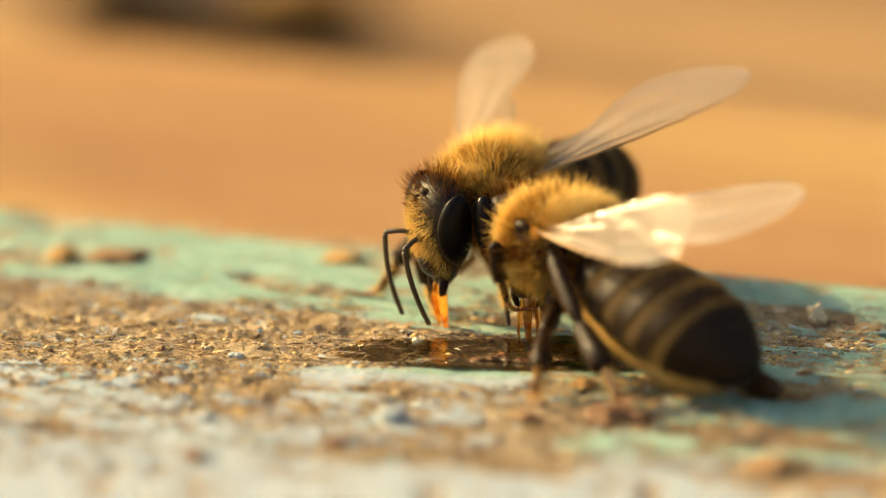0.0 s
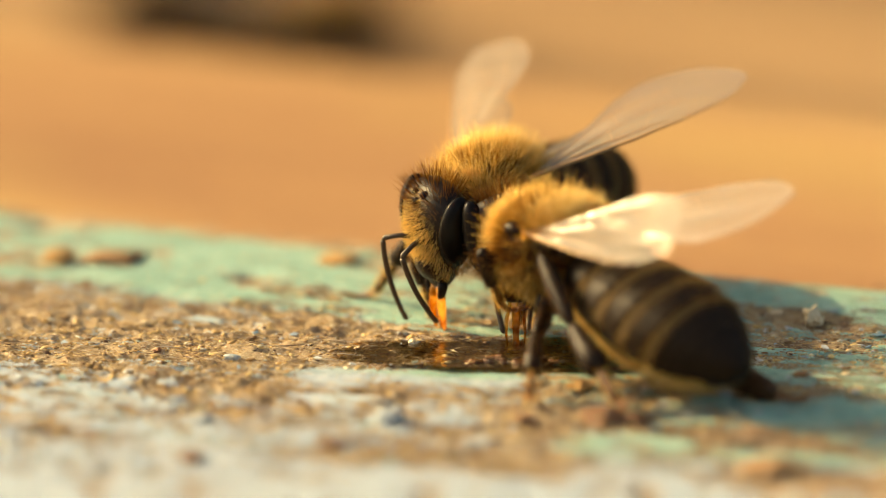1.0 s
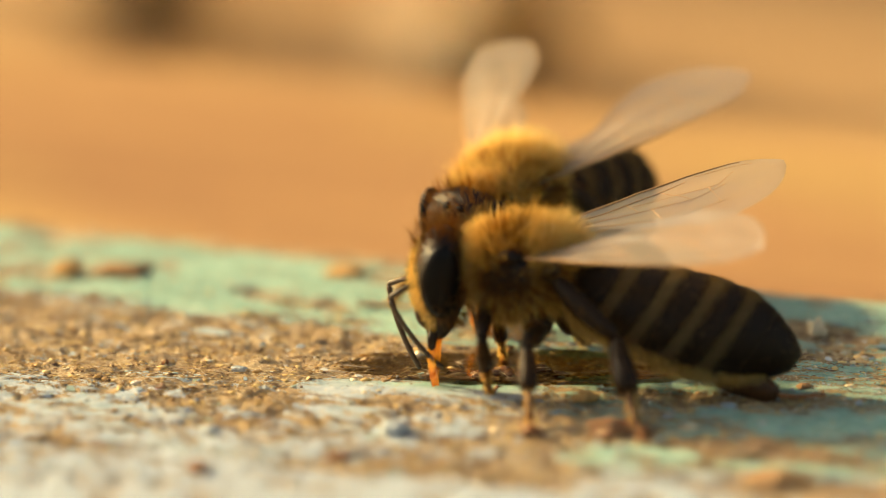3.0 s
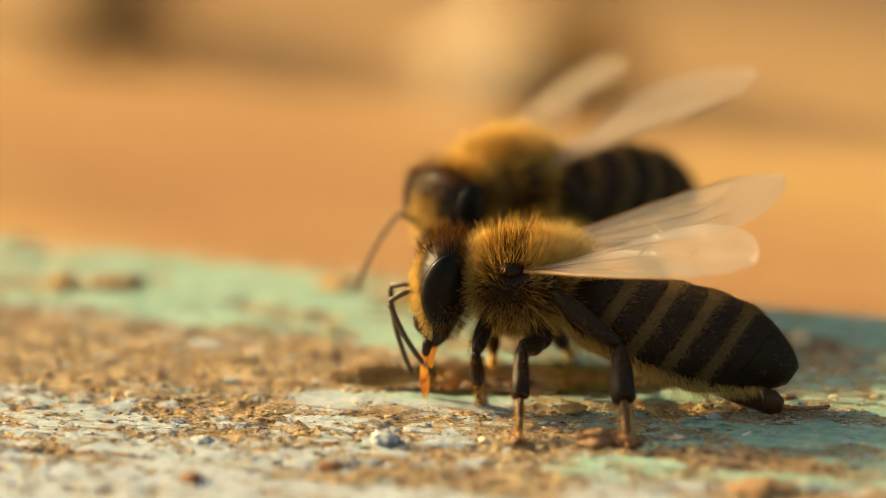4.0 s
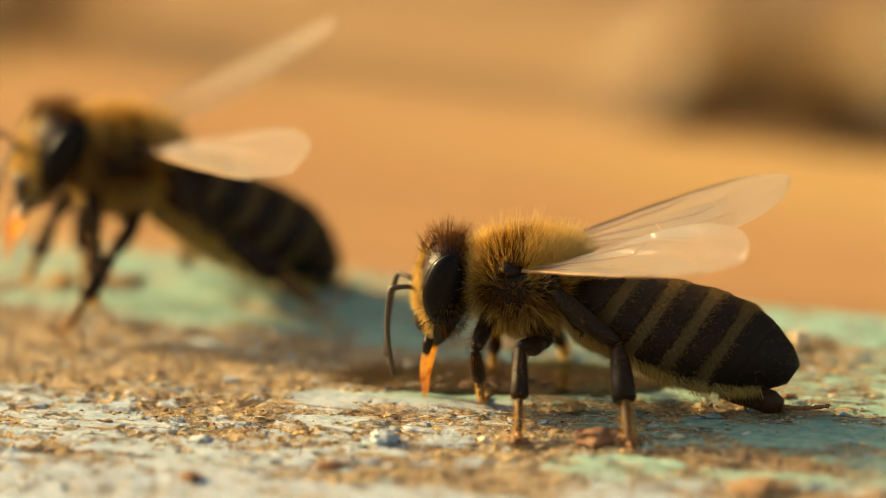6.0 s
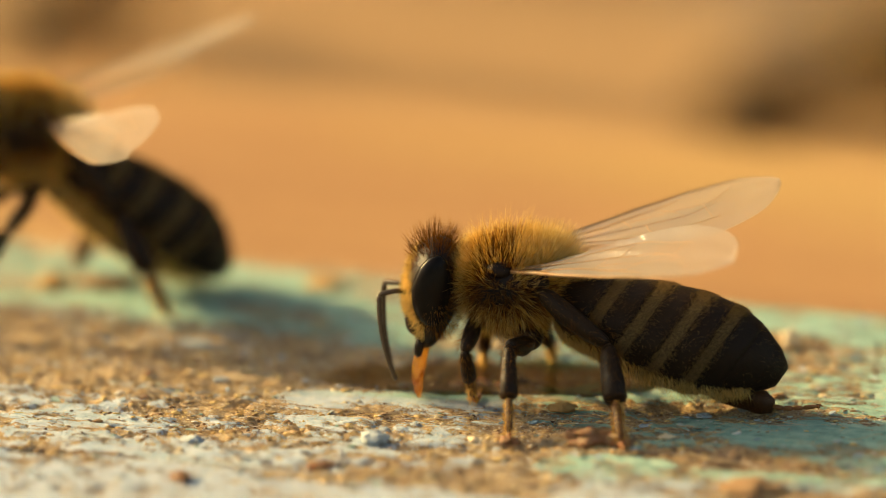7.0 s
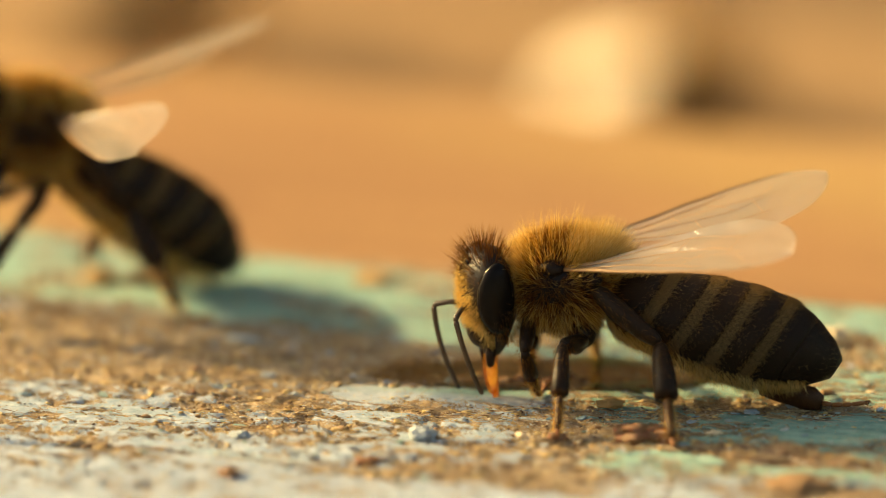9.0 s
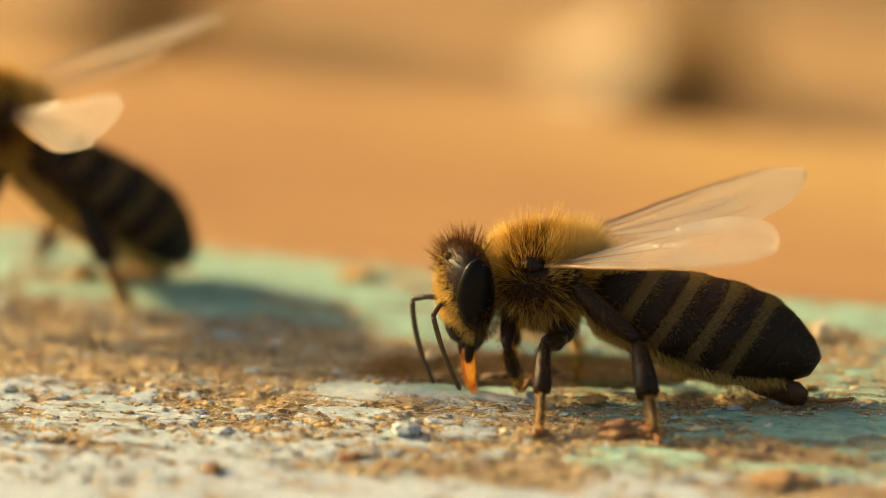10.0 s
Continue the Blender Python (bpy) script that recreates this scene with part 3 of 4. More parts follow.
def tarsus_mesh(kind):
    """A long first joint, then four small ones that bend out along the ground, and two claws."""
    full = BONES[kind][1]
    ln = full * 0.46
    w = {"front": 0.15, "middle": 0.18, "hind": 0.24, "trailing": 0.50}[kind]
    k = {"front": 0.68, "middle": 0.74, "hind": 0.80, "trailing": 0.74}[kind]
    bm = bmesh.new()
    tube(bm, [(0, 0, 0), (0.05 * ln, 0, 0), (0.3 * k * ln, 0, 0.0), (0.85 * k * ln, 0, 0), (k * ln, 0, 0)], [0.5 * w, 0.92 * w, w, 0.85 * w, 0.5 * w], 10, 0.7)
    p, bend, size = Vector((k * ln, 0, 0)), 0.0, 1.3 if kind == "trailing" else 1.0
    for i in range(4):
        bend += (0.34, 0.42, 0.25, 0.1)[i] * (0.4 if kind == "trailing" else 1.0)
        d = Vector((cos(bend), 0, -sin(bend)))
        q = p + d * (0.36 if i == 3 else 0.27) * size
        tube(bm, [p, p.lerp(q, 0.2), p.lerp(q, 0.75), q], [0.045, 0.08, 0.095 - 0.008 * i, 0.05], 8, 1.0, 1)
        p = q
    for s in (-1, 1):
        tube(bm, [p - d * 0.05, p + d * 0.1 + Vector((0, 0.10 * s, -0.02)), p + d * 0.16 + Vector((0, 0.19 * s, 0.08))], [0.05, 0.04, 0.012], 6, 1.0, 1)
    ball(bm, p + d * 0.05, (0.09, 0.10, 0.07), seg=8, rings=6)
    return bm


def leg_hair(kind, which):
    """Short bristles that lean towards the foot."""
    rng = random.Random(kind + which)
    bm = bmesh.new()
    ln = {"femur": BONES[kind][0], "tibia": BONES[kind][1] * 0.54, "tarsus": BONES[kind][1] * 0.40}[which]
    w = {"front": (0.30, 0.22, 0.13), "middle": (0.32, 0.28, 0.17), "hind": (0.38, 0.38, 0.26), "trailing": (0.38, 0.38, 0.40)}[kind][("femur", "tibia", "tarsus").index(which)]
    roots = []
    for _ in range({"femur": 300, "tibia": 520, "tarsus": 520}[which]):
        k = rng.uniform(0, 2 * pi)
        roots.append((Vector((rng.uniform(0.03, 1) * ln, w * cos(k) * 0.75, w * sin(k))), Vector((0, cos(k), sin(k))), rng.choice((0.6, 1.0, 1.4))))
    strands(bm, roots, rng, 0.16 if which == "tarsus" else 0.19 if which == "tibia" else 0.24, 0.0048, (1.0, 0, 0), 0.28)
    return bm


def wing_outline(u, hind):
    """Leading and trailing edge at u of the span."""
    if hind:
        return 0.10 * sin(pi * u) - 0.05 * u, -(1.55 * (sin(pi * min(1, u * 0.98 + 0.02) ** 0.9)) ** 0.62) * (1 - 0.1 * u) - 0.06
    lead = 0.22 * sin(pi * u * 0.95) - 12.5 * max(0, u - 0.74) ** 2 - 200 * max(0, u - 0.90) ** 3
    trail = -0.16 - 2.6 * (smooth(0.0, 0.66, u) ** 0.9) * sqrt(max(0, 1 - max(0, (u - 0.66) / 0.34) ** 2.4))
    return lead, min(trail, lead - 0.01)


def wing_relief(u, v):
    """The membrane's folds: pleats along the span, a slow wave and a sagging tip."""
    return 0.08 * sin(v * pi) * (1 - u) + (1 - u ** 5) * (0.04 * sin(u * 9 + v * 5) * v + 0.032 * sin(v * 15 + u * 3) * (1 - 0.6 * u) + 0.012 * sin(u * 31 + v * 9)) - 0.12 * u * u * v


def wing_mesh(span, hind):
    bm = bmesh.new()
    nu, nv = 56, 20
    grid = []
    for i in range(nu + 1):
        u = 0.985 * i / nu
        lead, trail = wing_outline(u, hind)
        row = []
        for j in range(nv + 1):
            v = j / nv
            y = lead + (trail - lead) * v
            z = wing_relief(u, v)
            row.append(bm.verts.new((u * span, y, z)))
        grid.append(row)
    for i in range(nu):
        for j in range(nv):
            bm.faces.new((grid[i][j], grid[i + 1][j], grid[i + 1][j + 1], grid[i][j + 1]))
    return bm


def vein_mesh(span, hind):
    bm = bmesh.new()

    def at(u, v):
        lead, trail = wing_outline(u, hind)
        z = wing_relief(u, v)
        return (u * span, lead + (trail - lead) * v, z)

    def line(r0, r1, *uv):
        pts = []
        for (a, b), (c, d) in zip(uv, uv[1:]):
            pts += [at(a + (c - a) * k / 6, b + (d - b) * k / 6) for k in range(6)]
        pts.append(at(*uv[-1]))
        tube(bm, pts, [0.46 * (r0 + (r1 - r0) * k / (len(pts) - 1)) for k in range(len(pts))], 5)

    if hind:
        line(0.05, 0.02, (0.0, 0.05), (0.5, 0.02), (0.95, 0.1))
        line(0.035, 0.015, (0.02, 0.5), (0.4, 0.4), (0.8, 0.45))
        line(0.03, 0.012, (0.2, 0.6), (0.5, 0.75))
    else:
        line(0.17, 0.04, (0.0, 0.02), (0.35, 0.01), (0.60, 0.01), (0.84, 0.02))
        line(0.08, 0.03, (0.0, 0.4), (0.2, 0.30), (0.45, 0.16), (0.62, 0.10))
        line(0.05, 0.02, (0.02, 0.7), (0.2, 0.62), (0.4, 0.52), (0.6, 0.5), (0.74, 0.42))
        line(0.04, 0.02, (0.05, 0.9), (0.25, 0.9), (0.45, 0.86), (0.6, 0.72), (0.72, 0.7))
        line(0.03, 0.02, (0.38, 0.19), (0.40, 0.52))
        line(0.03, 0.02, (0.45, 0.52), (0.46, 0.86))
        line(0.025, 0.015, (0.52, 0.15), (0.56, 0.33), (0.72, 0.38), (0.80, 0.2))
        line(0.025, 0.015, (0.56, 0.33), (0.60, 0.5))
        line(0.025, 0.015, (0.68, 0.36), (0.69, 0.7))
        line(0.025, 0.015, (0.40, 0.30), (0.56, 0.33))
        line(0.02, 0.010, (0.66, 0.06), (0.88, 0.10))
    return bm


def wing_turn(s, back, out, up, tilt):
    """A wing's pose in the bee's space: its span's direction, and its tilt about it in degrees."""
    d = Vector((-back, out * s, up)).normalized()
    inner = Vector((0, -s, 0)) - d * d.dot(Vector((0, -s, 0)))
    if back < 0.35:
        inner = Vector((-1, 0, 0)) - d * d.dot(Vector((-1, 0, 0)))
    inner.normalize()
    inner.rotate(Matrix.Rotation(radians(tilt) * s, 3, d))
    y = -inner
    return Matrix((d, y, d.cross(y))).transposed().to_4x4()


MADE = {}


def once(make, *what):
    """Builds a mesh's shape once; the bees share it."""
    key = (make, *what)
    if key not in MADE:
        MADE[key] = make(*what)
    return key


def make_bee(label, wings):
    """A bee with its base point on the ground below the thorax, heading along +x."""
    bee = new("honey_bee")
    bee.empty_display_size = 0.002
    tagged(bee, label, "bee", "honey bees on the board")
    thorax = part("thorax", once(thorax_mesh), CUTICLE, bee, "furry golden thorax", Matrix.Translation(T0))
    part("golden_fur", once(thorax_hair, "gold"), GOLD_HAIR, thorax, kind="stuff")
    part("pale_fur", once(thorax_hair, "pale"), PALE_HAIR, thorax, kind="stuff")
    part("brown_fur", once(thorax_hair, "brown"), BROWN_HAIR, thorax, kind="stuff")
    for s in (1, -1):
        part("tegula", once(tegula_mesh), CUTICLE, thorax, "shiny dark wing-base scale", Matrix.Translation((0.15, 1.35 * s, 0.75)))
        for h in HIPS.values():
            part("coxa", once(coxa_mesh), CUTICLE, thorax, "", Matrix.Translation((h.x * 0.8, h.y * s * 0.72, h.z + 0.15)))
    head = part("head", once(head_mesh), CUTICLE, bee, "dark hairy head", Matrix.Translation(T0 + NECK + Vector((1.1, 0, -0.25))))
    part("brown_fur", once(head_hair, "brown"), BROWN_HAIR, head, kind="stuff")
    part("pale_fur", once(head_hair, "pale"), PALE_HAIR, head, kind="stuff")
    head.scale = (1.12, 1.12, 1.12)
    rig = {"bee": bee, "head": head}
    for s in (1, -1):
        part("eye", once(eye_mesh, s), EYE_MAT, head, "glossy black compound eye", Matrix.Translation((0.02, 1.10 * s, 0.15)) @ pose(0, 0, 0, -14 * s, -4, 10 * s))
        part("mandible", once(mandible_mesh, s), CUTICLE, head, "", Matrix.Translation((0.35, 0.36 * s, -1.45)))
        part("galea", once(galea_mesh, s), TONGUE, head, "translucent amber mouthpart blade", Matrix.Translation((0.28, 0.08 * s, -1.5)) @ pose(0, 0, 0, 0, -7, 0))
        rig["antenna", s] = part("antenna", once(antenna_mesh), ANTENNA, head, "elbowed dark antenna", Matrix.Translation((0.82, 0.28 * s, -0.05)) @ pose(0, 0, 0, 0, 0, 25 * s))
    for x, y, z in ((0.52, 0, 1.02), (0.36, 0.24, 1.22), (0.36, -0.24, 1.22)):
        part("ocellus", once(ocellus_mesh), EYE_MAT, head, "tiny glossy simple eye", Matrix.Translation((x, y, z)))
    part("tongue", once(tongue_mesh), TONGUE, head, "translucent amber tongue", Matrix.Translation((0.25, 0, -1.5)) @ pose(0, 0, 0, 0, -7, 0))
    abdomen = new("abdomen")
    abdomen.parent = bee
    abdomen.matrix_basis = mm_pose(Matrix.Translation(T0 + WAIST) @ pose(0, 0, 0, 0, -12.5, 0))
    abdomen.scale = (1.09, 1.03, 1.07)
    rig["abdomen"] = abdomen
    for i, (a, b, felt) in enumerate(RINGS):
        part("abdomen_ring", once(tergite_mesh, a, b, felt), [TERGITE, FELT], abdomen)
    part("hair_band", once(abdomen_hair), BAND_HAIR, abdomen, "tan bands of short hair", kind="stuff")
    part("pale_fringe", once(abdomen_fringe), PALE_HAIR, abdomen, "pale fringe of hair", kind="stuff")
    for s in (1, -1):
        for kind in HIPS:
            long = "trailing" if kind == "hind" and s < 0 else kind
            fem = part("femur", once(femur_mesh, long), LEG, bee, "dark upper leg")
            part("leg_hair", once(leg_hair, long, "femur"), BROWN_HAIR, fem, kind="stuff")
            tib = part("shin", once(tibia_mesh, long), LEG, bee, "dark lower leg")
            part("leg_hair", once(leg_hair, long, "tibia"), BROWN_HAIR, tib, kind="stuff")
            ankle = Matrix.Translation((BONES[long][1] * 0.54, 0, 0))
            part("foot", once(tarsus_mesh, long), [RUST_CUTICLE, TARSUS], tib, "russet jointed foot with claws", ankle)
            part("leg_hair", once(leg_hair, long, "tarsus"), BROWN_HAIR if long == "trailing" else GOLD_HAIR, tib, at=ankle, kind="stuff")
            rig["femur", kind, s], rig["shin", kind, s] = fem, tib
        for hind in (False, True):
            span = 6.2 if hind else 8.8
            w = part("hind_wing" if hind else "fore_wing", once(wing_mesh, span, hind), WING, bee, "clear membranous wing")
            part("venation", once(vein_mesh, span, hind), VEIN, w, "brown wing veins")
            rig["wing", hind, s] = w
    pose_wings(rig, wings)
    return rig


def wing_mats(w):
    """Poses of the four wings from rows {side: (back, out, up, tilt)}."""
    out = {}
    for s in (1, -1):
        b, o, u, k = w[s]
        flip = Matrix.Diagonal((1, 1, 1, 1))
        out[False, s] = Matrix.Translation(T0 + Vector((WING_ROOT.x, WING_ROOT.y * s, WING_ROOT.z))) @ wing_turn(s, b, o, u, k) @ flip
        out[True, s] = Matrix.Translation(T0 + Vector((WING_ROOT.x - 0.45, (WING_ROOT.y - 0.15) * s, WING_ROOT.z - 0.06))) @ wing_turn(s, b + 0.02, o - 0.05, u - 0.02, k - 4)
    return out


def pose_wings(rig, w):
    for (hind, s), m in wing_mats(w).items():
        rig["wing", hind, s].matrix_basis = mm_pose(m)


def body_pose(x, y, z, yaw, pitch, roll):
    """The bee's pose with its thorax at x, y, z (mm), heading by yaw; pitch lowers the head."""
    return Matrix.Translation((x, y, z)) @ pose(0, 0, 0, roll, pitch, yaw) @ Matrix.Translation(-T0)


def leg_pose(body, kind, s, foot):
    """Two-bone leg: poses of upper and lower leg in the bee's space for a foot at a place of the world (mm)."""
    h = HIPS[kind]
    hip = T0 + Vector((h.x, h.y * s, h.z))
    f = body.inverted() @ Vector(foot)
    a, b = BONES["trailing" if kind == "hind" and s < 0 else kind]
    d = f - hip
    ln = min(d.length, (a + b) * 0.995)
    d.normalize()
    f = hip + d * ln
    k = (a * a - b * b + ln * ln) / (2 * ln)
    k = max(-a, min(a, k))
    bx, by, bz = {"front": (0.05, 0.8, 0.45), "middle": (0.45, 0.9, 0.9), "hind": (-0.1, 0, -1) if f.x < -6.5 else (-0.8, -0.6, 0.05)}[kind]
    bend = Vector((bx, by * s, bz))
    bend = (bend - d * d.dot(bend)).normalized()
    knee = hip + d * k + bend * sqrt(max(0, a * a - k * k))

    def along(p, q):
        x = (q - p).normalized()
        y = x.cross(Vector((0, 0, 1)))
        y = y.normalized() if y.length > 1e-3 else Vector((0, 1, 0))
        return Matrix.Translation(p) @ Matrix((x, y, x.cross(y))).transposed().to_4x4()

    return along(hip, knee), along(knee, f)


SPREAD = {1: (0.86, 0.42, 0.14, 38), -1: (0.90, 0.36, 0.20, 32)}
front = make_bee("golden furry honey bee drinking at the honey, wings folded back", SPREAD)
rear = make_bee("golden furry honey bee with raised wings behind the honey", SPREAD)


def stand_still(rig, body, feet):
    """Sets a bee's pose and its legs for good."""
    rig["bee"].matrix_basis = mm_pose(body)
    for (kind, s), f in feet.items():
        rig["femur", kind, s].matrix_basis, rig["shin", kind, s].matrix_basis = [mm_pose(m) for m in leg_pose(body, kind, s, f)]


STANCE = {("front", 1): (1.2, 1.6, 0), ("front", -1): (1.2, -1.6, 0), ("middle", 1): (0.2, 4.6, 0), ("middle", -1): (0.2, -4.6, 0),
          ("hind", 1): (-5.2, 4.5, 0), ("hind", -1): (-5.2, -3.8, 0)}
SETTLED = {("front", 1): (3.0, 1.6, 0), ("front", -1): (2.6, -1.4, 0), ("middle", 1): (3.6, 3.2, 0), ("middle", -1): (1.2, -2.2, 0),
           ("hind", 1): (-5.5, 3.7, 0)}      # how the rear bee stands in the end
stand_still(rear, Matrix(), STANCE)
far_bees = []
for name, label in (("a", "dark honey bee at the edge of the tan board"), ("b", "dark honey bee near the tan board, far behind"), ("c", "dark honey bee crossing the tan board, far behind")):
    ob = copy_thing(rear["bee"], Matrix())
    far_bees.append(tagged(ob, label))


# one far bee lets a wing droop so that it catches the sun
facing = Matrix.Rotation(radians(-80), 3, "Z") @ (to_sun + Vector((0, -0.97, 0.24))).normalized()
droop = Matrix.Rotation(radians(-80), 3, "Z") @ Vector((-0.75, 0.42, -0.5))
droop = (droop - facing * facing.dot(droop)).normalized()
for w in far_bees[0].children:
    if w.name.startswith(("fore_wing", "hind_wing")) and w.matrix_basis.translation.y > 0:
        turned = Matrix((droop, facing.cross(droop), facing)).transposed().to_4x4()
        turned.translation = w.matrix_basis.translation
        w.matrix_basis = turned


# ---- honey and crumbs ----
def make_honey():
    """A thin pool with a rounded rim."""
    bm = bmesh.new()
    n, m = 110, 14
    c = bm.verts.new((2.0, -18.3, height_at(2.0, -18.3, False) + 0.10))
    rows = []
    for j in range(1, m + 1):
        k = j / m
        row = []
        for i in range(n):
            a = i * 2 * pi / n
            r = 1 + 0.30 * noise.noise(Vector((cos(a) * 1.6, sin(a) * 1.6, 4.2))) + 0.13 * noise.noise(Vector((cos(a) * 5, sin(a) * 5, 1.0)))
            x, y = 2.0 + 6.2 * r * k * cos(a), -18.3 + 2.5 * r * k * sin(a) - 0.3 * k * cos(a)
            edge = 0.13 * sqrt(max(0, 1 - k ** 5)) + 0.02 * fbm(x, y, 0.8, 2.0, 2) * (1 - k)
            row.append(bm.verts.new((x, y, height_at(x, y, False) + edge - (0.12 if j == m else 0.0))))
        rows.append(row)
    for i in range(n):
        bm.faces.new((c, rows[0][i], rows[0][(i + 1) % n]))
    for p, q in zip(rows, rows[1:]):
        for i in range(n):
            bm.faces.new((p[i], q[i], q[(i + 1) % n], p[(i + 1) % n]))
    return tagged(new("honey_puddle", finish(bm, "honey_puddle", HONEY)), "thin glossy amber puddle of honey on the board", "puddle")


make_honey()


def crumb_material(name, stops):
    m = Mat(name)
    rnd = m.t.nodes.new("ShaderNodeNewGeometry").outputs["Random Per Island"]
    m.color(m.mix(m.math("MULTIPLY", m.noise(8, 3), 0.5), m.ramp(rnd, *stops), (0.25, 0.16, 0.08), "MULTIPLY"))
    m.set(Roughness=0.5)
    return m.m


GRIT = crumb_material("mixed_grit", [(0.0, (0.12, 0.06, 0.03)), (0.3, (0.38, 0.22, 0.09)), (0.55, (0.70, 0.47, 0.16)), (0.80, (0.90, 0.70, 0.30)), (0.95, (0.72, 0.74, 0.70))])
FIBRE = crumb_material("dry_fibre", [(0.0, (0.42, 0.25, 0.09)), (0.6, (0.72, 0.50, 0.20)), (1.0, (0.85, 0.70, 0.40))])
WAX = plain("amber_wax", (0.15, 0.06, 0.022), (0.32, 0.16, 0.06), 2.5, 0.4, 0.06, Subsurface_Weight=0.3, Subsurface_Scale=0.0003)
SOAKED = plain("soaked_wood", (0.07, 0.028, 0.010), (0.20, 0.085, 0.025), 3, 0.12, 0.05)
CHALK = plain("pale_chip", (0.30, 0.37, 0.40), (0.52, 0.55, 0.54), 3, 0.7, 0.05)
BARK = plain("brown_crumb", (0.20, 0.10, 0.04), (0.42, 0.25, 0.11), 3, 0.8, 0.06)
OCHRE = plain("ochre_crumb", (0.38, 0.20, 0.06), (0.62, 0.38, 0.13), 3, 0.8, 0.06)
SEED = plain("cream_grain", (0.62, 0.48, 0.28), (0.80, 0.68, 0.46), 2, 0.55, 0.03)

ICO = bmesh.new()
bmesh.ops.create_icosphere(ICO, subdivisions=1, radius=1.0)
ICO_V = np.array([v.co[:] for v in ICO.verts])
ICO_F = np.array([[v.index for v in f.verts] for f in ICO.faces])
ICO.free()


def make_grit():
    rng = np.random.RandomState(4)
    vs, fs = [], []
    count = 0
    while count < 42000:
        x, y = rng.uniform(-17, 17), -33 + 28 * rng.uniform(0, 1)
        p, g, d = coat_at(x, y)
        bare = smooth(0.75, 0.35, p)
        if rng.uniform() > 0.03 + bare * (0.35 + 0.65 * smooth(-0.1, 0.5, fbm(x, y, 0.6, 31.0))) or y > back_edge(x) - 1 or (d > 0.8 and rng.uniform() < 0.85):
            continue
        r = min(0.085, 0.0095 * exp(abs(rng.normal(0, 0.85))))
        sh = ICO_V * (1 + 0.2 * rng.normal(0, 1, (12, 1))) * r * rng.uniform(0.5, 1.5, (1, 3)) * np.array([1.7, 1.0, 0.7])
        z = height_at(x, y) + r * 0.25
        fs.append(ICO_F + 12 * count)
        vs.append(sh + np.array([x, y, z]))
        count += 1
    me = bpy.data.meshes.new("grit")
    me.from_pydata((np.concatenate(vs) * MM).tolist(), [], np.concatenate(fs).tolist())
    me.materials.append(GRIT)
    me.shade_smooth()
    return tagged(new("grit", me), "loose ochre and brown wood grit", "grit", kind="stuff")


def make_fibres():
    rng = random.Random(17)
    bm = bmesh.new()
    made = 0
    while made < 11000:
        x, y = rng.uniform(-16, 15), rng.uniform(-31, -9)
        if coat_at(x, y)[0] > 0.55 and rng.random() > 0.04 or (fbm(x, y, 0.55, 44.0) < -0.05 and rng.random() > 0.25):
            continue
        a, ln = rng.uniform(0, 2 * pi), min(1.1, 0.14 * exp(abs(rng.gauss(0, 0.9))))
        z, up = height_at(x, y), rng.uniform(0.05, 0.55)
        pts = [(x + ln * k * cos(a + 0.5 * k), y + ln * k * sin(a + 0.5 * k), z + up * ln * (k * (1.6 - k))) for k in (0, 0.33, 0.66, 1)]
        tube(bm, pts, [0.0075, 0.007, 0.0055, 0.002], 3)
        made += 1
    return tagged(new("wood_fibres", finish(bm, "wood_fibres", FIBRE)), "fine pale wood fibres standing off the board", "fibres", kind="stuff")


FLAKE = crumb_material("paint_flake", [(0.0, (0.20, 0.34, 0.44)), (0.35, (0.45, 0.57, 0.66)), (0.6, (0.66, 0.72, 0.74)), (0.8, (0.26, 0.46, 0.38)), (1.0, (0.58, 0.62, 0.58))])
SPLINTER = crumb_material("grey_gold_splinter", [(0.0, (0.16, 0.10, 0.055)), (0.4, (0.40, 0.28, 0.15)), (0.7, (0.62, 0.48, 0.27)), (1.0, (0.55, 0.50, 0.42))])


def make_flakes():
    """Thin, slightly lifted plates of broken paint."""
    rng = random.Random(23)
    bm = bmesh.new()
    made = 0
    while made < 520:
        x, y = rng.uniform(-15, 15), rng.uniform(-32, -10)
        p = coat_at(x, y)[0]
        if not 0.22 < p < 0.75 and rng.random() > 0.05:
            continue
        n, r = rng.randint(5, 7), min(0.19, 0.045 * exp(abs(rng.gauss(0, 0.75))))
        tip = Euler((rng.gauss(0, 0.16), rng.gauss(0, 0.16), rng.uniform(0, 6.3))).to_matrix()
        c = Vector((x, y, height_at(x, y) + 0.03))
        ring = [Vector((r * 1.5 * rng.uniform(0.55, 1.1) * cos(k * 2 * pi / n), r * rng.uniform(0.5, 1.0) * sin(k * 2 * pi / n), 0)) for k in range(n)]
        lo = [bm.verts.new(c + tip @ q) for q in ring]
        hi = [bm.verts.new(c + tip @ (q * 0.93 + Vector((0, 0, 0.035)))) for q in ring]
        bm.faces.new(hi), bm.faces.new(lo[::-1])
        for k in range(n):
            bm.faces.new((lo[k], lo[(k + 1) % n], hi[(k + 1) % n], hi[k]))
        made += 1
    ob = new("paint_flakes", finish(bm, "paint_flakes", FLAKE, smooth=False))
    return tagged(ob, "loose pale blue and green paint flakes on the board", "flakes", kind="stuff")


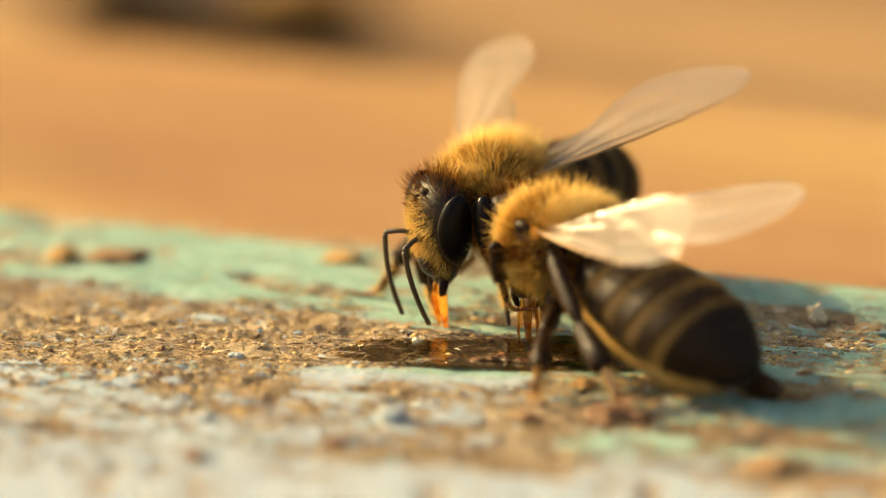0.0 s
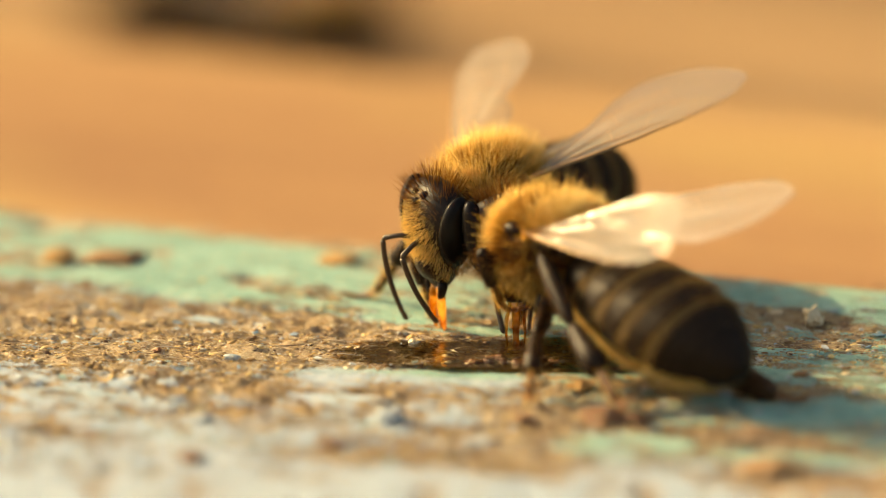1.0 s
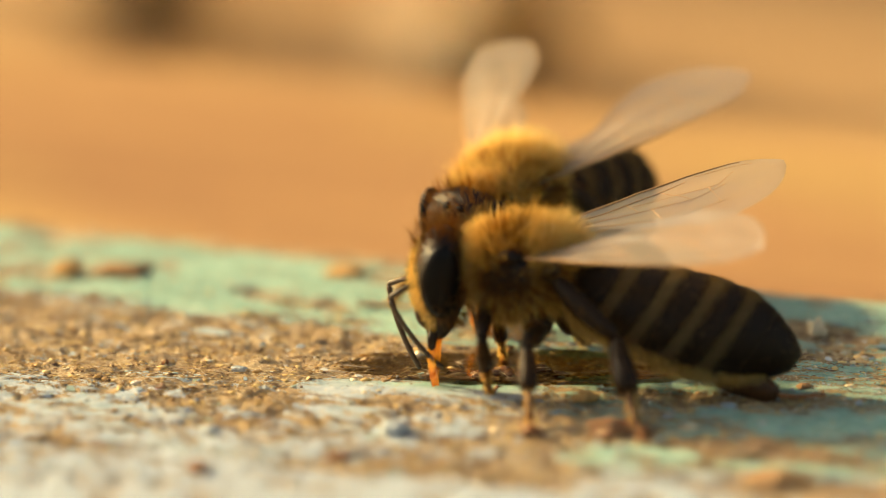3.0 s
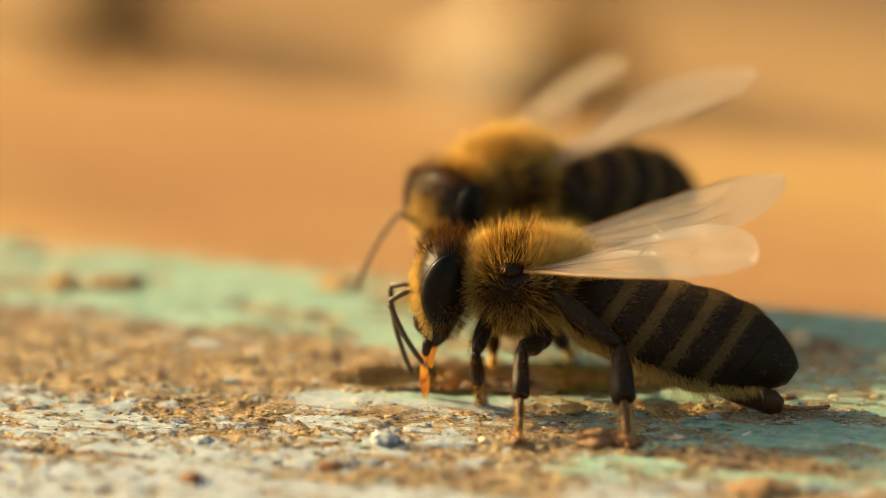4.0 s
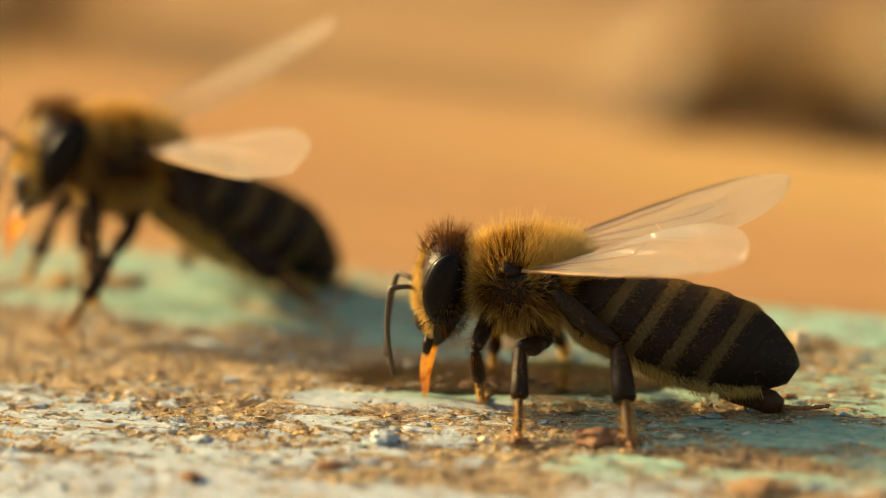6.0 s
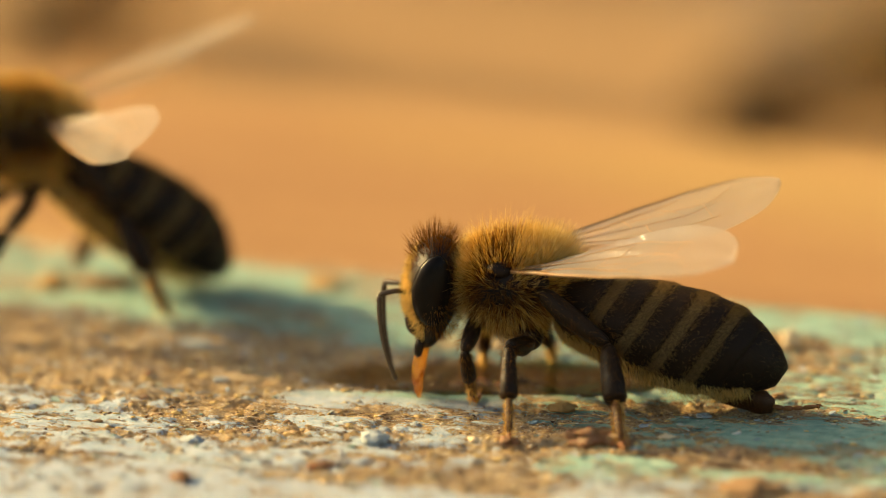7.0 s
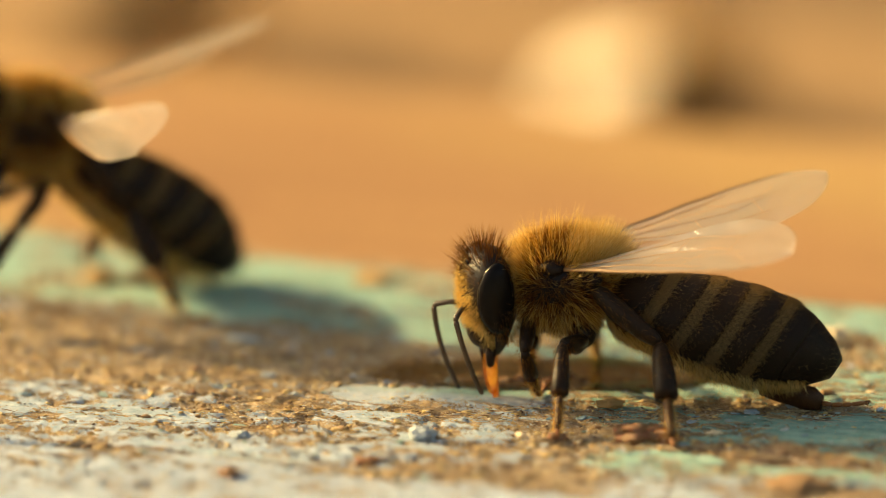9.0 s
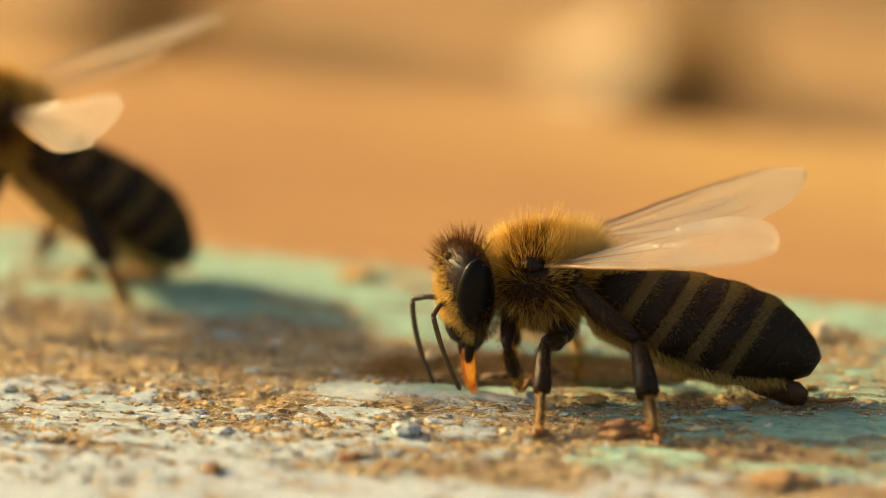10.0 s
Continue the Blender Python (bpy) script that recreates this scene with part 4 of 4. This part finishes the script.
def make_splinters():
    """Fine slivers of weathered wood that lie along the grain."""
    rng = random.Random(29)
    bm = bmesh.new()
    made = 0
    while made < 1500:
        x, y = rng.uniform(-15.5, 15.5), rng.uniform(-32, -9)
        if coat_at(x, y)[0] > 0.6:
            continue
        a, ln, w = -0.33 + rng.gauss(0, 0.22), rng.uniform(0.2, 1.1), rng.uniform(0.008, 0.026)
        z = height_at(x, y) + 0.02
        pts = [(x + ln * k * cos(a), y + ln * k * sin(a), z + rng.uniform(0, 0.05)) for k in (0, 0.4, 1)]
        tube(bm, pts, [w * 0.4, w, w * 0.3], 4)
        made += 1
    return tagged(new("splinters", finish(bm, "splinters", SPLINTER, smooth=False)), "fine weathered wood splinters lying along the grain", "splinters", kind="stuff")


make_grit()
make_fibres()
make_flakes()
make_splinters()


def lump(name, x, y, size, mat, label, category, seed, sink=0.25):
    """A crumb with an uneven, broken shape, half settled into the board."""
    bm = bmesh.new()
    bmesh.ops.create_icosphere(bm, subdivisions=4, radius=1.0)
    for v in bm.verts:
        c = v.co.copy()
        f = 1 + 0.5 * noise.noise(c * 1.3 + Vector((seed, 0, 0))) + 0.3 * noise.noise(c * 3.1 + Vector((0, seed, 0))) + 0.13 * noise.noise(c * 8)
        v.co = Vector((c.x * size[0], c.y * size[1], c.z * size[2])) * f
    bm.transform(Matrix.Translation((x, y, height_at(x, y, False) + size[2] * (1 - sink))))
    return tagged(new(name, finish(bm, name, mat)), label, category)


lump("wax_crumb", 5.2, -26.3, (0.85, 0.6, 0.30), WAX, "amber wax crumb on the board beside a hind foot", "crumb", 1.0)
lump("wax_crumb", 6.0, -26.5, (0.42, 0.4, 0.26), WAX, "small reddish wax crumb on the board", "crumb", 2.0)
lump("wax_crumb", 2.55, -26.25, (0.36, 0.3, 0.14), WAX, "small reddish wax crumb under a middle foot", "crumb", 9.0)
lump("grain", 12.15, -14.0, (0.30, 0.30, 0.34), SEED, "round cream grain lying on the board", "grain", 3.0, 0.1)
lump("bark_crumb", -3.6, -5.9, (0.6, 0.8, 0.11), OCHRE, "flat ochre bark crumb on green paint", "crumb", 4.0)
lump("bark_crumb", -11.2, -5.6, (0.95, 0.9, 0.16), BARK, "flat brown bark crumb on green paint", "crumb", 5.0)
lump("bark_crumb", -13.0, -5.6, (0.5, 0.7, 0.22), OCHRE, "ochre crumb on green paint", "crumb", 5.5)
lump("paint_chip", -1.75, -26.2, (0.42, 0.5, 0.2), CHALK, "pale blue-white paint chip on the board", "chip", 6.0)
lump("paint_chip", -7.6, -26.2, (0.34, 0.4, 0.14), CHALK, "pale grey paint chip on the board", "chip", 7.0)
lump("wax_crumb", -7.9, -30.8, (0.28, 0.4, 0.16), WAX, "orange wax crumb on white paint", "crumb", 8.0)
lump("wax_crumb", 10.2, -32.0, (0.9, 0.8, 0.2), BARK, "ochre crumb on worn white paint", "crumb", 8.5)
lump("bark_crumb", -3.4, -29.4, (0.38, 0.4, 0.15), WAX, "orange-brown crumb on the board", "crumb", 10.0)
lump("bark_crumb", 4.4, -22.4, (0.42, 0.35, 0.16), OCHRE, "ochre crumb beside the honey", "crumb", 11.0)
for x, y, s in ((1.0, -19.0, 0.34), (1.7, -18.7, 0.42), (2.4, -19.0, 0.3), (2.9, -18.4, 0.36), (0.2, -18.6, 0.22), (3.6, -18.9, 0.24)):
    lump("honeyed_crumb", x, y, (s * 1.1, s * 0.9, s * 0.36), SOAKED, "dark crumb soaked with honey in the puddle", "crumb", 40.0 + x)
for i in range(14):
    rr = random.Random(100 + i)
    lump("wood_crumb", rr.uniform(-13, 12), rr.uniform(-30, -10), (rr.uniform(0.1, 0.26), rr.uniform(0.1, 0.26), rr.uniform(0.06, 0.13)),
         rr.choice([BARK, SEED, CHALK, WAX]), "small wood crumb lying on the board", "crumb", 20.0 + i)


# ---- what moves ----
FRONT_BODY = [  # seconds, thorax x, y, z (mm), yaw, pitch, roll
    (0.0, 3.6, -18.7, 3.9, 132, 0, 0), (1.0, 3.4, -18.8, 3.9, 132, 1, 0), (1.5, 3.3, -19.0, 3.8, 135, 2, 0), (1.75, 3.0, -19.3, 3.9, 145, 1, 0),
    (2.0, 2.6, -19.8, 3.95, 160, 0, 0), (2.5, 2.05, -20.5, 3.96, 174, -1, 0), (3.8, 2.65, -21.0, 4.05, 173, -1, 0), (4.5, 2.8, -21.0, 4.1, 169, 0, 0), (5.2, 2.95, -21.0, 4.13, 167, 1, 0),
    (6.5, 2.66, -21.0, 4.0, 169, 0, 0), (7.0, 2.72, -21.1, 4.05, 168, 0, 0), (7.5, 2.95, -21.0, 3.98, 169, 0, 0), (8.5, 2.9, -21.1, 3.98, 170, 1, 0), (10.0, 2.7, -21.0, 3.95, 172, 0, 0)]
FRONT_HEAD = [  # seconds, yaw, pitch, roll
    (0.0, -42, 8, 0), (1.5, -34, 8, 0), (2.0, -8, 8, 0), (2.5, 5, 10, 0), (3.8, 5, 0, 0), (6.5, 8, -3, 0), (7.0, 8, 0, 0), (7.5, 22, 12, 0), (10.0, 22, 12, 0)]
FRONT_FEET = {
    ("front", 1): [(0.0, (2.0, -18.6, 1.6)), (1.5, (2.0, -18.6, 1.6)), (2.5, (1.3, -21.6, 0)), (7.0, (1.5, -21.7, 0.1)), (7.5, (2.1, -21.5, 0.1)), (10, (2.0, -21.5, 0.1))],
    ("front", -1): [(0.0, (3.0, -14.5, 0)), (1.5, (3.0, -14.5, 0)), (2.5, (1.8, -17.0, 0)), (10, (1.8, -17.0, 0))],
    ("middle", 1): [(0.0, (2.6, -26.1, 0)), (10, (2.6, -26.4, 0))],
    ("middle", -1): [(0.0, (4.8, -15.2, 0)), (10, (4.0, -15.9, 0))],
    ("hind", 1): [(0.0, (5.9, -26.8, 0)), (10, (6.35, -27.2, 0))],
    ("hind", -1): [(0.0, (11.1, -24.6, 0.15)), (1.5, (11.1, -24.4, 0.15)), (2.1, (11.0, -23.0, 0.2)), (2.6, (11.0, -22.6, 0.1)), (3.8, (11.9, -22.9, 0.12)), (10, (12.0, -23.0, 0.12))]}
REAR_BODY = [
    (0.0, 1.45, -13.4, 4.2, 241, 5.5, 0), (1.5, 1.45, -13.4, 4.2, 241, 5.5, 0), (2.7, 1.9, -12.9, 4.3, 243, 5.5, 0), (3.8, 2.2, -12, 4.8, 232, 5, 0),
    (4.0, 2.1, -11.7, 5, 225, 4, 0), (4.5, 0.4, -11.3, 5, 216, 1, 0), (4.75, -0.9, -10.8, 4.95, 203, -4, 0), (5.0, -2.45, -10.3, 4.85, 190, -8, 0), (5.2, -4.25, -10.2, 5.15, 193, -9, 0),
    (5.75, -9.2, -9.5, 5.1, 206, -11, 0), (6.3, -13.03, -9, 5.72, 204, -19, 0), (6.5, -13.43, -9, 5.9, 204.7, -20.5, 0), (7.0, -13.83, -9, 6.25, 205, -20.5, 0), (7.5, -14.08, -9, 6.3, 205, -20.5, 0),
    (8.5, -14.63, -9, 6.2, 205, -20.5, 0), (9.0, -15.13, -9, 6.2, 205, -20.5, 0), (9.6, -16.03, -9, 6.4, 205.5, -20.5, 0), (10.0, -16.13, -9, 6.35, 205.5, -20.5, 0)]
REAR_HEAD = [(0.0, -38, 8, 0), (1.5, -30, 8, 0), (2.5, -5, 20, 0), (3.8, -10, 10, 0), (4.5, 5, 8, 0), (5.2, 0, -2, 0), (10.0, 0, 0, 0)]
FRONT_WINGS = [  # seconds, then back, out, up, tilt of the near and of the far pair
    (0.0, 0.94, 0.24, 0.06, 36, 0.93, 0.25, 0.28, -30), (1.0, 0.94, 0.24, 0.06, 36, 0.93, 0.25, 0.28, -30), (1.5, 0.92, 0.30, 0.08, 32, 0.93, 0.25, 0.28, -32),
    (2.5, 0.86, 0.42, 0.12, 20, 0.90, 0.36, 0.30, -20), (10.0, 0.86, 0.42, 0.135, 17, 0.90, 0.36, 0.29, -20)]
REAR_WINGS = [
    (0.0, 0.76, 0.60, 0.20, -2, 0.86, 0.44, 0.13, 24), (1.5, 0.76, 0.60, 0.20, -2, 0.86, 0.44, 0.13, 24), (2.5, 0.82, 0.52, 0.16, 5, 0.78, 0.58, 0.14, 28),
    (4.0, 0.85, 0.45, 0.22, 0, 0.94, 0.33, 0.12, 16), (4.5, 0.90, 0.38, 0.20, -4, 0.97, 0.0, 0.24, 17), (5.0, 0.86, -0.30, 0.38, -6, 0.83, 0.12, 0.54, 4), (5.2, 0.84, -0.40, 0.34, -6, 0.83, 0.12, 0.54, 4),
    (6.3, -0.16, 0.96, -0.03, 50, 0.80, -0.10, 0.64, 10), (10.0, -0.16, 0.96, -0.03, 50, 0.81, -0.15, 0.60, 10)]
FRONT_ANTENNAE = [  # seconds, yaw and pitch of the near, then of the far one
    (0.0, 30, 0, 30, 0), (2.5, 10, 25, 20, 10), (4.0, 10, 25, 20, 10), (5.0, 25, -5, 40, -42), (5.3, 25, -5, 40, -20), (7.0, 20, 5, 30, 0), (7.5, 55, 10, 25, -4), (8.0, 55, 10, 25, -4), (8.5, 58, 4, 6, 14), (9.0, 55, 8, 25, -2), (10.0, 50, 8, 25, -4)]
REAR_ANTENNAE = [(0.0, 30, 5, 35, -5), (1.2, 15, 15, 35, 0), (2.5, 30, 10, 30, 0), (3.8, 30, -10, 30, -40), (4.3, 30, -15, 20, -55), (5.0, 35, -80, 25, -88), (5.3, 35, -20, 25, -30), (10.0, 35, 0, 30, 0)]
TIMES = [i / 4 for i in range(41)]


def between(rows, t):
    """Values at t, eased from row to row."""
    for a, b in zip(rows, rows[1:]):
        if t <= b[0]:
            k = (t - a[0]) / (b[0] - a[0])
            k = 0.5 * k + 0.5 * smooth(0, 1, k)
            return [p + (q - p) * k for p, q in zip(a[1:], b[1:])]
    return list(rows[-1][1:])


def foot_at(rows, t):
    flat = [(r[0], *r[1]) for r in rows]
    return between(flat, t)


def head_pose(yaw, pitch, roll):
    return Matrix.Translation(T0 + NECK) @ pose(0, 0, 0, roll, pitch, yaw) @ Matrix.Translation((1.1, 0, -0.25))


def antenna_pose(s, yaw, pitch):
    return Matrix.Translation((0.82, 0.28 * s, -0.05)) @ pose(0, 0, 0, 0, pitch, yaw * s)


def walking_feet(rows, t):
    """Feet that stay put and step on as the body goes: three and three in turn."""
    feet = {}
    late = smooth(5.3, 6.3, t)
    for i, (key, off) in enumerate(STANCE.items()):
        if key in SETTLED:
            off = [a + (b - a) * late for a, b in zip(off, SETTLED[key])]
        phase = 0.5 * ((i + (i // 2)) % 2)
        step = 0.5
        n = math.floor(t / step + phase)
        k = t / step + phase - n
        held = [body_pose(*between(rows, max(0, min(10, (m - phase + 0.5) * step)))) for m in (n - 1, n)]
        a, b = [h @ Vector((off[0], off[1], 0)) for h in held]
        g = smooth(0.0, 0.45, k)
        p = a.lerp(b, g)
        moved = (a - b).length
        feet[key] = (p.x, p.y, 0.05 + min(1.0, moved) * 0.9 * sin(pi * g))
    return feet


def animate(rig, body, head, wings, antennae, feet):
    path = {"bee": [], "head": [], "a1": [], "a-1": []}
    legs = {k: ([], []) for k in STANCE}
    flaps = {k: [] for k in wing_mats(SPREAD)}
    for t in TIMES:
        b = body_pose(*between(body, t))
        path["bee"].append((t, mm_pose(b)))
        path["head"].append((t, mm_pose(head_pose(*between(head, t)))))
        ya, pa, yb, pb = between(antennae, t)
        path["a1"].append((t, mm_pose(antenna_pose(1, ya, pa))))
        path["a-1"].append((t, mm_pose(antenna_pose(-1, yb, pb))))
        w = between(wings, t)
        for k, m in wing_mats({1: w[:4], -1: w[4:]}).items():
            flaps[k].append((t, mm_pose(m)))
        spots = feet(t)
        for k in STANCE:
            up, low = leg_pose(b, k[0], k[1], spots[k])
            legs[k][0].append((t, mm_pose(up)))
            legs[k][1].append((t, mm_pose(low)))
    walk(rig["bee"], path["bee"])
    walk(rig["head"], path["head"])
    walk(rig["antenna", 1], path["a1"])
    walk(rig["antenna", -1], path["a-1"])
    for k, rows in flaps.items():
        walk(rig["wing", *k], rows)
    for k, (up, low) in legs.items():
        walk(rig["femur", *k], up)
        walk(rig["shin", *k], low)


FAR_PATHS = [  # seconds, x, distance behind the lower board's edge, height of the base point (mm), heading
    [(0.0, -7, 2, -21.5, 10), (0.5, -4, 2, -22, 15), (1.0, -5.5, 2, -21.5, 20), (2.0, -4.5, 2, -20.5, 60), (2.5, -0.5, 2, -20.5, 65), (3.8, 5.5, 1.5, -20.5, 70), (5.0, 9.5, 1.5, -21.5, 70), (6.5, 14.4, 2, -20.5, 60),
     (7.0, 14.0, 1, -25.6, 62), (7.5, 13.6, 1, -26.0, 64), (8.0, 13.2, 1, -22.5, 66), (8.5, 10.6, 1.5, -21.0, 71), (9.0, 10.2, 1.5, -21.5, 76), (9.5, 9.8, 1.5, -21.0, 72), (10.0, 10.6, 1.5, -21.0, 70)],
    [(0.0, -13.6, 3, -20, 60), (1.0, -11.7, 3, -20, 60), (2.5, -13.1, 3, -20, 75), (4.0, -15, 5, -20, 80), (6.3, -19, 4, -20, 60), (7.5, -14, 3, -20, 60),
     (9.0, -14, 3, -20, 60), (10.0, -14, 3, -20, 65)],
    [(0.0, 34, 4, -20, 150), (5.2, 30, 4, -20, 150), (6.3, 17.5, 1.5, -21.5, 120), (6.6, 17.5, 1.5, -21.5, 60), (7.0, 20.5, 3, -20, 20), (7.6, 27, 4, -20, 5), (10.0, 36, 4, -20, 0)]]


def motions():
    animate(front, FRONT_BODY, FRONT_HEAD, FRONT_WINGS, FRONT_ANTENNAE, lambda t: {k: foot_at(r, t) for k, r in FRONT_FEET.items()})
    animate(rear, REAR_BODY, REAR_HEAD, REAR_WINGS, REAR_ANTENNAE, lambda t: walking_feet(REAR_BODY, t))
    for ob, rows in zip(far_bees, FAR_PATHS):
        walk(ob, [(t, pose(x * MM, (REAR_EDGE + REAR_SLOPE * x + y) * MM, z * MM, 0, 0, a)) for t, x, y, z, a in rows])


motions()
